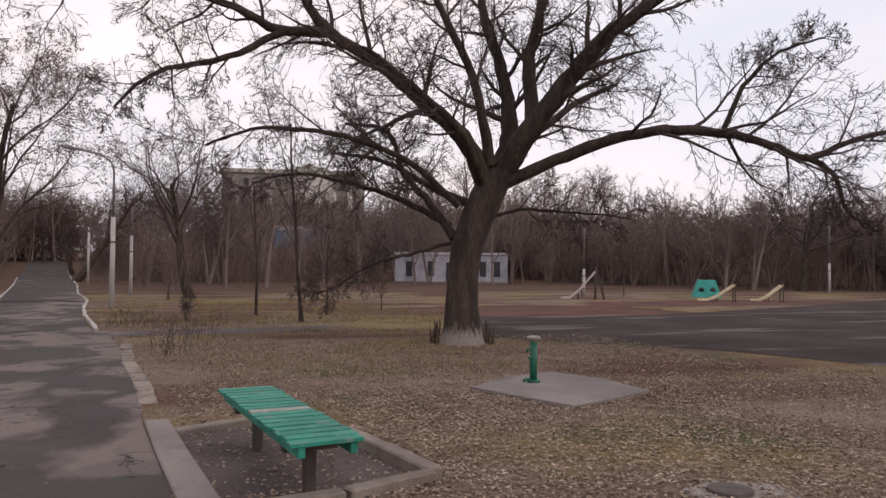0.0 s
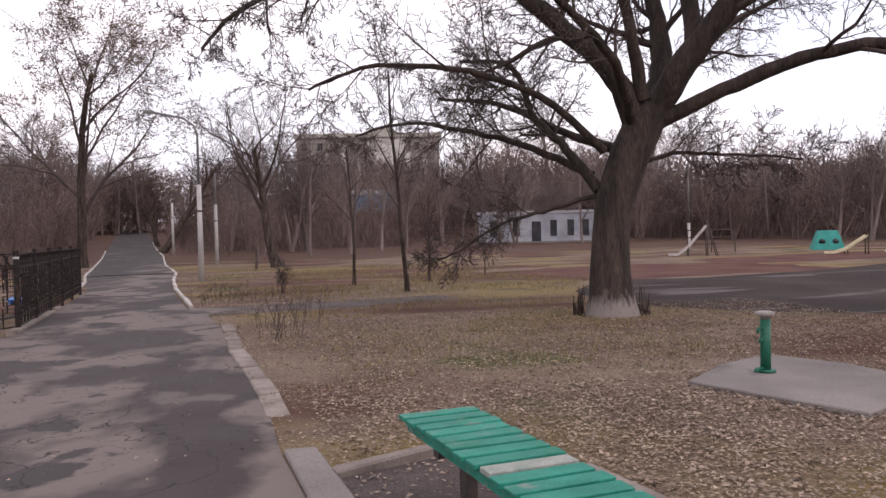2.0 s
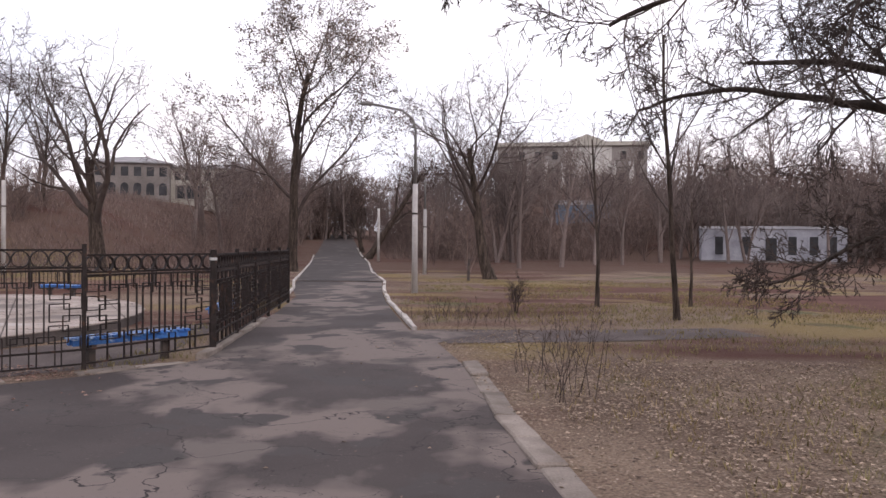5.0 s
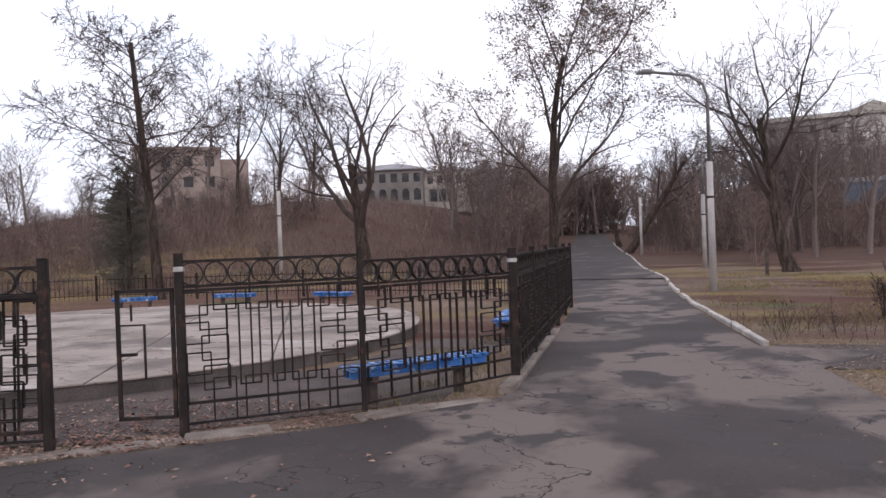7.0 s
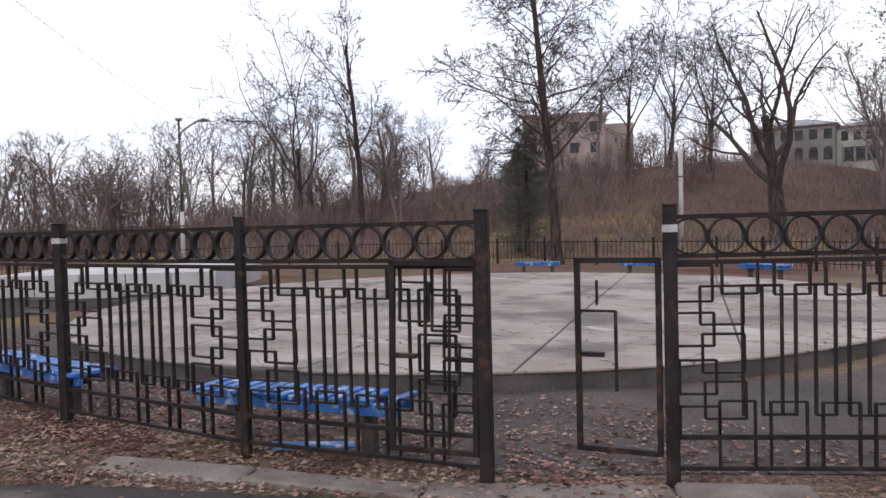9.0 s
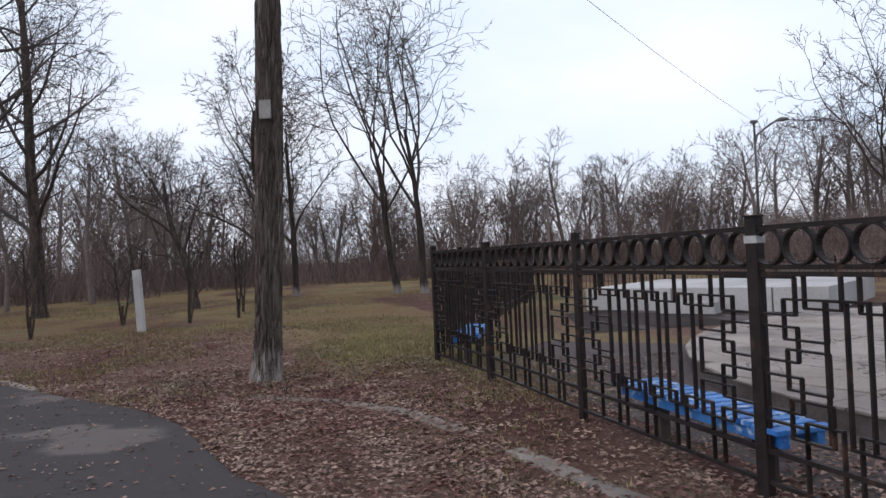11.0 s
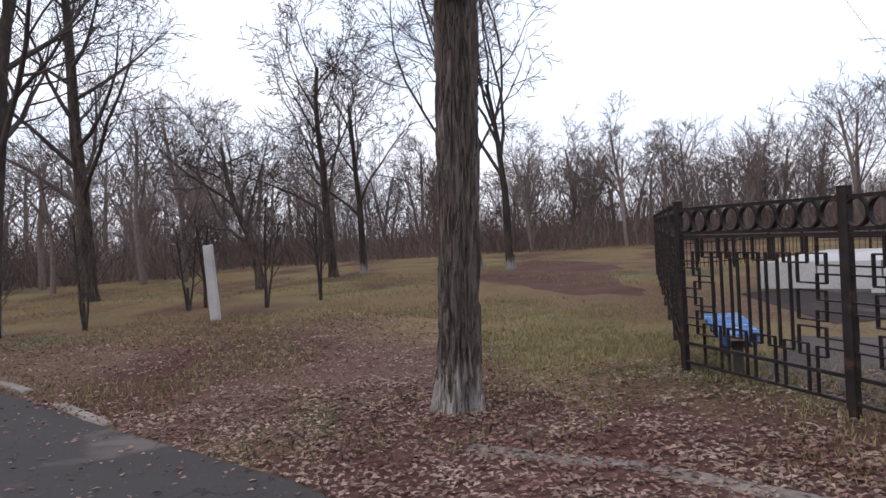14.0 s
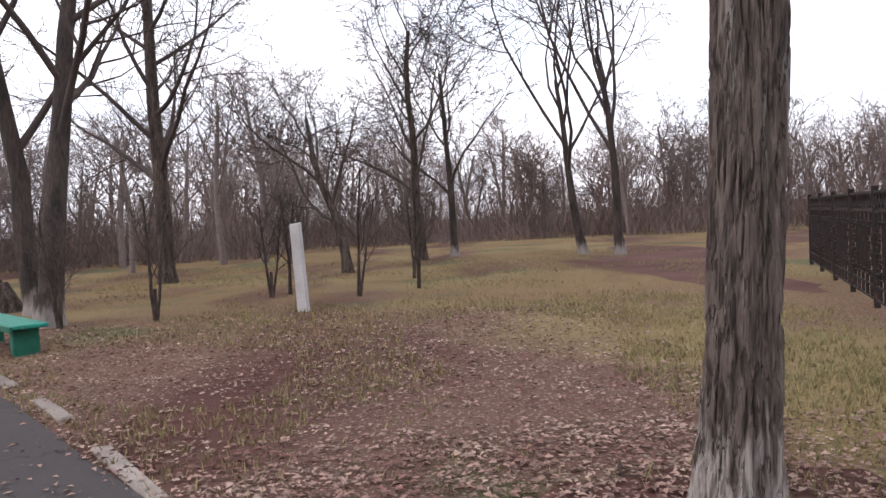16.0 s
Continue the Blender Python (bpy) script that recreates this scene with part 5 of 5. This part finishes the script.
weeds(2.0, 13.4, 15, 0.85, 0.22, 1, "dead brown weed stalks beside the kerb")
weeds(2.1, 15.0, 13, 0.65, 0.3, 2, "dead brown weed stalks beside the kerb")
weeds(2.7, 16.6, 20, 0.6, 0.3, 3, "dead brown weed stalks beside the kerb")
weeds(1.1, 21.2, 60, 0.4, 0.6, 4, "low heap of dry brown weeds beside the road")
weeds(-13.2, 7.9, 24, 0.12, 0.5, 5, "short dry weeds round the trunk")


# ---- buildings ----
def windows(parent, cells, y, material=DARKGLASS, frame_mat=None, arch=False):
    for x, z, w, h in cells:
        o = boxes("window", [(x - w / 2, x + w / 2, y - 0.06, y + 0.02, z, z + h)], material, parent)
        if frame_mat:
            boxes("window_frame", [(x - w / 2 - 0.08, x - w / 2, y - 0.1, y, z - 0.08, z + h + 0.08), (x + w / 2, x + w / 2 + 0.08, y - 0.1, y, z - 0.08, z + h + 0.08), (x - w / 2, x + w / 2, y - 0.1, y, z + h, z + h + 0.08)], frame_mat, o)
        if arch:
            a = [(x + w / 2 * math.cos(t * math.pi / 8), z + h + w / 2 * math.sin(t * math.pi / 8)) for t in range(9)]
            mesh_ob("arch", [(p, y - 0.06, q) for p, q in a] + [(p, y + 0.02, q) for p, q in a], [tuple(range(8, -1, -1)), tuple(range(9, 18))] + [(i, i + 1, i + 10, i + 9) for i in range(8)], material, parent)


def hip_roof(parent, x0, x1, y0, y1, z, h, material, over=0.5):
    x0, x1, y0, y1 = x0 - over, x1 + over, y0 - over, y1 + over
    m = min(x1 - x0, y1 - y0) / 2
    cy = (y0 + y1) / 2
    cx = (x0 + x1) / 2
    if x1 - x0 > y1 - y0:
        r = [(x0 + m, cy, z + h), (x1 - m, cy, z + h)]
        f = [(0, 1, 5, 4), (1, 2, 5), (2, 3, 4, 5), (3, 0, 4)]
    else:
        r = [(cx, y0 + m, z + h), (cx, y1 - m, z + h)]
        f = [(0, 1, 4), (1, 2, 5, 4), (2, 3, 5), (3, 0, 4, 5)]
    v = [(x0, y0, z), (x1, y0, z), (x1, y1, z), (x0, y1, z)] + r
    mesh_ob("roof", v, f + [(3, 2, 1, 0)], material, parent)
    boxes("eave", [(x0, x1, y0, y1, z - 0.18, z)], material, parent)


villa = empty("house", pose(-37.5, 101, height(-37.5, 101) + 0.5, 0, 0, 14) @ Matrix.Scale(0.72, 4), "derelict two-storey house with arcade on the bank", "house")
boxes("wall", [(-9, 3.5, 0, 9, -2, 6.0)], WALLG, villa)
hip_roof(villa, -9, 3.5, 0, 9, 6.1, 1.4, ROOF)
windows(villa, [(-8 + 2.1 * k, 0.4, 1.3, 1.5) for k in range(6)], -0.0, arch=True)
windows(villa, [(-8 + 2.1 * k, 3.7, 1.2, 1.6) for k in range(6)], -0.0)
wing = boxes("wing_wall", [(3.5, 13, 3, 11, -2, 5.6)], WALLY, villa)
hip_roof(villa, 3.5, 13, 3, 11, 5.7, 1.1, ROOF)
windows(villa, [(4.6 + 1.75 * k, 3.4, 1.0, 1.5) for k in range(5)], 3.0)
boxes("arcade", [(4.4, 9.5, 2.9, 3.02, 0.1, 2.4)], DARKGLASS, villa)
for k in range(4):
    boxes("column", [(4.4 + 1.6 * k - 0.15, 4.4 + 1.6 * k + 0.15, 2.7, 2.95, 0, 2.5)], WALLG, villa)
boxes("tower_wall", [(12.5, 17, 5, 12, -2, 5.6)], WALLG, villa)
hip_roof(villa, 12.5, 17, 5, 12, 5.8, 1.8, ROOF)
windows(villa, [(14.6, 0.2, 1.6, 2.0), (14.6, 3.3, 1.2, 1.5)], 5.0)

brick = empty("apartment_block", pose(-72, 100, height(-72, 100), 0, 0, 35), "brown brick apartment block beyond the bank", "building")
boxes("wall", [(-6, 6, 0, 10, -1, 12.4)], BRICK, brick)
boxes("side_wall", [(6, 10, 1.5, 10, -1, 11.2)], BRICK, brick)
boxes("parapet", [(-6.2, 6.2, -0.2, 10.2, 12.4, 12.8)], BRICK, brick)
windows(brick, [(-4.5 + 3 * k, 1 + 3.0 * j, 1.3, 1.5) for k in range(4) for j in range(4)], -0.0)

palace = empty("public_building", pose(19, 124, height(19, 124) - 0.5, 0, 0, -8) @ Matrix.Scale(0.76, 4), "large columned public building behind the woods", "building")
boxes("wall", [(-15, 15, 0, 14, -2, 9.5)], HAZE, palace)
boxes("portico_wall", [(-1.5, 8, -0.08, 0, -2, 9.4)], PORTICO, palace)
boxes("cornice", [(-15.6, 15.6, -0.6, 14.6, 9.5, 10.3)], WALLY, palace)
mesh_ob("pediment", [(-1, -0.3, 10.3), (7, -0.3, 10.3), (3, -0.3, 11.9), (-1, 6, 10.3), (7, 6, 10.3), (3, 6, 11.9)], [(0, 1, 2), (3, 5, 4), (0, 2, 5, 3), (1, 4, 5, 2), (0, 3, 4, 1)], WALLY, palace)
for k in range(8):
    rod("column", [(-12 + 3.4 * k, -0.7, -2), (-12 + 3.4 * k, -0.7, 6.2)], 0.5, PORTICO, palace, n=10)
windows(palace, [(-13.7 + 3.4 * k, 0.5, 1.4, 3.4) for k in range(9)], -0.09)
windows(palace, [(-13.5 + 3.4 * k, 6.8, 1.2, 1.6) for k in range(9)], -0.0, frame_mat=WALLY)
shed = empty("shed", pose(15.5, 92, height(15.5, 92), 0, 0, -5), "low faded blue metal shed on the bank", "shed")
boxes("wall", [(-3, 3, 0, 3, -0.5, 2.0)], SHEDBLUE, shed)
mesh_ob("roof", [(-3.2, -0.2, 2.0), (3.2, -0.2, 2.0), (3.2, 3.2, 2.0), (-3.2, 3.2, 2.0), (-3.2, 1.5, 2.6), (3.2, 1.5, 2.6)], [(0, 1, 5, 4), (2, 3, 4, 5), (0, 4, 3), (1, 2, 5), (3, 2, 1, 0)], ROOF, shed)

hut = empty("white_house", pose(20.6, 66.5, 0.35, 0, 0, -16), "long low whitewashed house with narrow windows", "house")
boxes("wall", [(0, 10.4, 0, 6, -0.6, 2.6)], WALLW, hut)
mesh_ob("roof", [(-0.1, -0.1, 2.6), (10.5, -0.1, 2.6), (10.5, 6.1, 2.6), (-0.1, 6.1, 2.6), (-0.1, 3, 2.9), (10.5, 3, 2.9)], [(0, 1, 5, 4), (2, 3, 4, 5), (0, 4, 3), (1, 2, 5), (3, 2, 1, 0)], ROOF, hut)
windows(hut, [(1.3, 0.6, 0.6, 1.4), (3.3, 0.6, 0.6, 1.4), (6.6, 0.6, 0.6, 1.4), (8.1, 0.6, 0.6, 1.4), (9.4, 0.6, 0.6, 1.4)], -0.0, frame_mat=WALLW)
boxes("door", [(4.7, 5.5, -0.06, 0.02, -0.3, 1.9)], DARKGLASS, hut)
boxes("plinth", [(-0.05, 10.45, -0.08, 0, -0.6, 0.15)], WALLG, hut)

# ---- playground beyond the lot ----
def swoop(x, y, l, h, ang, material, label, frame_bars=False):
    s = empty("slide", pose(x, y, 0, 0, 0, ang), label, "slide", "playground slides")
    prof = [(0, 0.08), (l * 0.25, 0.1), (l * 0.5, h * 0.3), (l * 0.75, h * 0.66), (l, h)]
    v, f = [], []
    for px, pz in prof:
        for yy, dz in ((-0.2, 0.07), (-0.18, 0.0), (0.18, 0.0), (0.2, 0.07), (0.2, -0.04), (-0.2, -0.04)):
            v.append((px, yy, pz + dz))
    for i in range(len(prof) - 1):
        for k in range(6):
            f.append((6 * i + k, 6 * i + (k + 1) % 6, 6 * i + 6 + (k + 1) % 6, 6 * i + 6 + k))
    mesh_ob("chute", v, f, material, s)
    for yy in (-0.2, 0.2):
        rod("support", [(l, yy, 0), (l, yy, h)], 0.03, PIPE, s, n=6)
        rod("brace", [(l * 0.5, yy, 0), (l * 0.5, yy, h * 0.3)], 0.025, PIPE, s, n=6)
        if frame_bars:
            rod("ladder_rail", [(l + 0.5, yy, 0), (l, yy, h + 0.3)], 0.025, PIPE, s, n=6)
    return s


swoop(22.3, 37.0, 1.9, 1.55, -20, SLIDEM, "pale metal playground slide on a pipe frame", True)
swoop(28.7, 33.4, 1.9, 0.9, -22, CREAM, "cream-painted curved playground slide")
swoop(31.7, 32.8, 1.65, 0.9, -18, CREAM, "cream-painted curved playground slide")
play = empty("playhouse", pose(33.5, 39.0, 0, 0, 0, -30), "teal painted metal playhouse with round holes", "playhouse")
mesh_ob("shell", [(-0.85, -0.7, 0), (0.85, -0.7, 0), (0.85, 0.7, 0), (-0.85, 0.7, 0), (-0.5, -0.4, 1.1), (0.5, -0.4, 1.1), (0.5, 0.4, 1.1), (-0.5, 0.4, 1.1)], CUBE_F, TEAL, play)
for x in (-0.35, 0.35):
    o = rod("hole", [(x, -0.63, 0.45), (x, -0.5, 0.5)], 0.16, DARKGLASS, play, n=10)
frame_ob = empty("play_frame", pose(25.5, 40.5, 0, 0, 0, -20), "dark pipe climbing frame beyond the lot", "climbing frame")
for x in (0, 1.3, 2.6):
    rod("post", [(x, 0, -0.1), (x, 0, 1.3)], 0.03, PIPE, frame_ob, n=6)
for z in (0.5, 0.9, 1.3):
    rod("rung", [(0, 0, z), (2.6, 0, z)], 0.025, PIPE, frame_ob, n=6)


# ---- fallen leaves and grass ----
def on_asphalt(x, y):
    inside = False
    for (ax, ay), (bx, by) in zip(ROAD, ROAD[1:] + ROAD[:1]):
        if (ay > y) != (by > y) and x < ax + (y - ay) * (bx - ax) / (by - ay):
            inside = not inside
    return inside


def thinned(x, y, x0, x1, y0, y1, r):
    """True where a growth or litter thins out towards the ragged rim of its area."""
    rim = min(x - x0, x1 - x, y - y0, y1 - y)
    return r.rand() > rim / 1.6 + 0.9 * noise.noise(Vector((x * 0.8, y * 0.8, 5.5)))


def leaf_scatter(name, boxes_, n, size, material, label, seed):
    r = np.random.RandomState(seed)
    v, f = [], []
    areas = [(x1 - x0) * (y1 - y0) * w for x0, x1, y0, y1, w in boxes_]
    for (x0, x1, y0, y1, w), area in zip(boxes_, areas):
        for _ in range(int(n * area / sum(areas))):
            x, y = r.uniform(x0, x1), r.uniform(y0, y1)
            if thinned(x, y, x0 - 0.8, x1 + 0.8, y0 - 0.8, y1 + 0.8, r):
                continue
            if (r.rand() > (0.05 if x < -6 else 0.02) and on_asphalt(x, y)) or (2.6 < x < 4 and 4.2 < y < 6.8 and r.rand() > 0.2):
                continue
            if (x - FC.x) ** 2 + (y - FC.y) ** 2 < 42:
                continue
            a, s = r.uniform(0, 6.28), size * r.uniform(0.5, 1.3)
            ca, sa, t1, t2 = math.cos(a) * s, math.sin(a) * s, r.uniform(0.0, 0.6) * s, r.uniform(0, 0.7) * s
            z = 0.014 + r.uniform(0, 0.012)
            k = len(v)
            v += [(x - ca, y - sa, z), (x + sa * 0.55, y - ca * 0.55, z + t1), (x + ca, y + sa, z + t2 * 0.4), (x - sa * 0.55, y + ca * 0.55, z + t2)]
            f += [(k, k + 1, k + 2), (k, k + 2, k + 3)]
    tagged(mesh_ob(name, v, f, material), label, "fallen leaves", kind="stuff")


leaf_scatter("fallen_leaves", [(2.3, 9, 1.5, 9, 1.0), (2.0, 12, 9, 16, 0.5), (-0.5, 2.4, 0, 20, 0.25), (9, 15, 3, 9, 0.5)], 105000, 0.021, LITTER, "dry tan leaves covering the ground under the walnut", 1)
leaf_scatter("fallen_leaves", [(-15.5, -9, 3.5, 10.6, 1.0), (-22, -15.5, 0, 9, 0.35), (-14.5, -2.5, 10.2, 15, 0.5), (-9.5, -3, 10, 13.5, 0.5)], 80000, 0.025, REDLITTER, "reddish brown fallen leaves beside the path", 2)


def grass(name, boxes_, n, h, seed, label, material=GRASS):
    r = np.random.RandomState(seed)
    v, f = [], []
    tot = sum((b[1] - b[0]) * (b[3] - b[2]) * b[4] for b in boxes_)
    for x0, x1, y0, y1, w in boxes_:
        for _ in range(int(n * (x1 - x0) * (y1 - y0) * w / tot)):
            x, y = r.uniform(x0, x1), r.uniform(y0, y1)
            if thinned(x, y, x0, x1, y0, y1, r) or on_asphalt(x, y) or (x - FC.x) ** 2 + (y - FC.y) ** 2 < 41 or noise.noise(Vector((x * 0.35, y * 0.35, seed))) < -0.15:
                continue
            for _ in range(3):
                a, hh, w2 = r.uniform(0, 6.28), h * r.uniform(0.4, 1.2), 0.006 + 0.004 * r.rand()
                ca, sa, b = math.cos(a), math.sin(a), r.uniform(0, 6.28)
                px, py = x + r.uniform(-0.05, 0.05), y + r.uniform(-0.05, 0.05)
                k = len(v)
                v += [(px - w2 * ca, py - w2 * sa, -0.01), (px + w2 * ca, py + w2 * sa, -0.01), (px + math.cos(b) * hh * 0.5, py + math.sin(b) * hh * 0.5, hh)]
                f.append((k, k + 1, k + 2))
    tagged(mesh_ob(name, v, f, material), label, "grass", kind="stuff")


grass("grass", [(-24, -12.5, 1, 10.2, 1.0), (-40, -24, -6, 14, 0.3), (-22, -11, 9.5, 12.2, 1.0)], 24000, 0.07, 5, "short yellowed dry grass between leaves")
grass("grass", [(1.8, 9, 9, 20, 0.35), (-1, 12, 20, 40, 0.5), (-8.5, -5.5, 11, 12.5, 1.5), (-5, -2.5, 14, 22, 1.0)], 22000, 0.08, 6, "short yellowed dry grass between leaves")
grass("grass", [(-23, -13.2, 7.6, 12.2, 1.0), (-14, -8.2, 10.2, 12.2, 0.8), (-20, -13.6, 5.5, 9, 0.25)], 11000, 0.055, 9, "patch of fresh green grass beside the fence", FRESH)
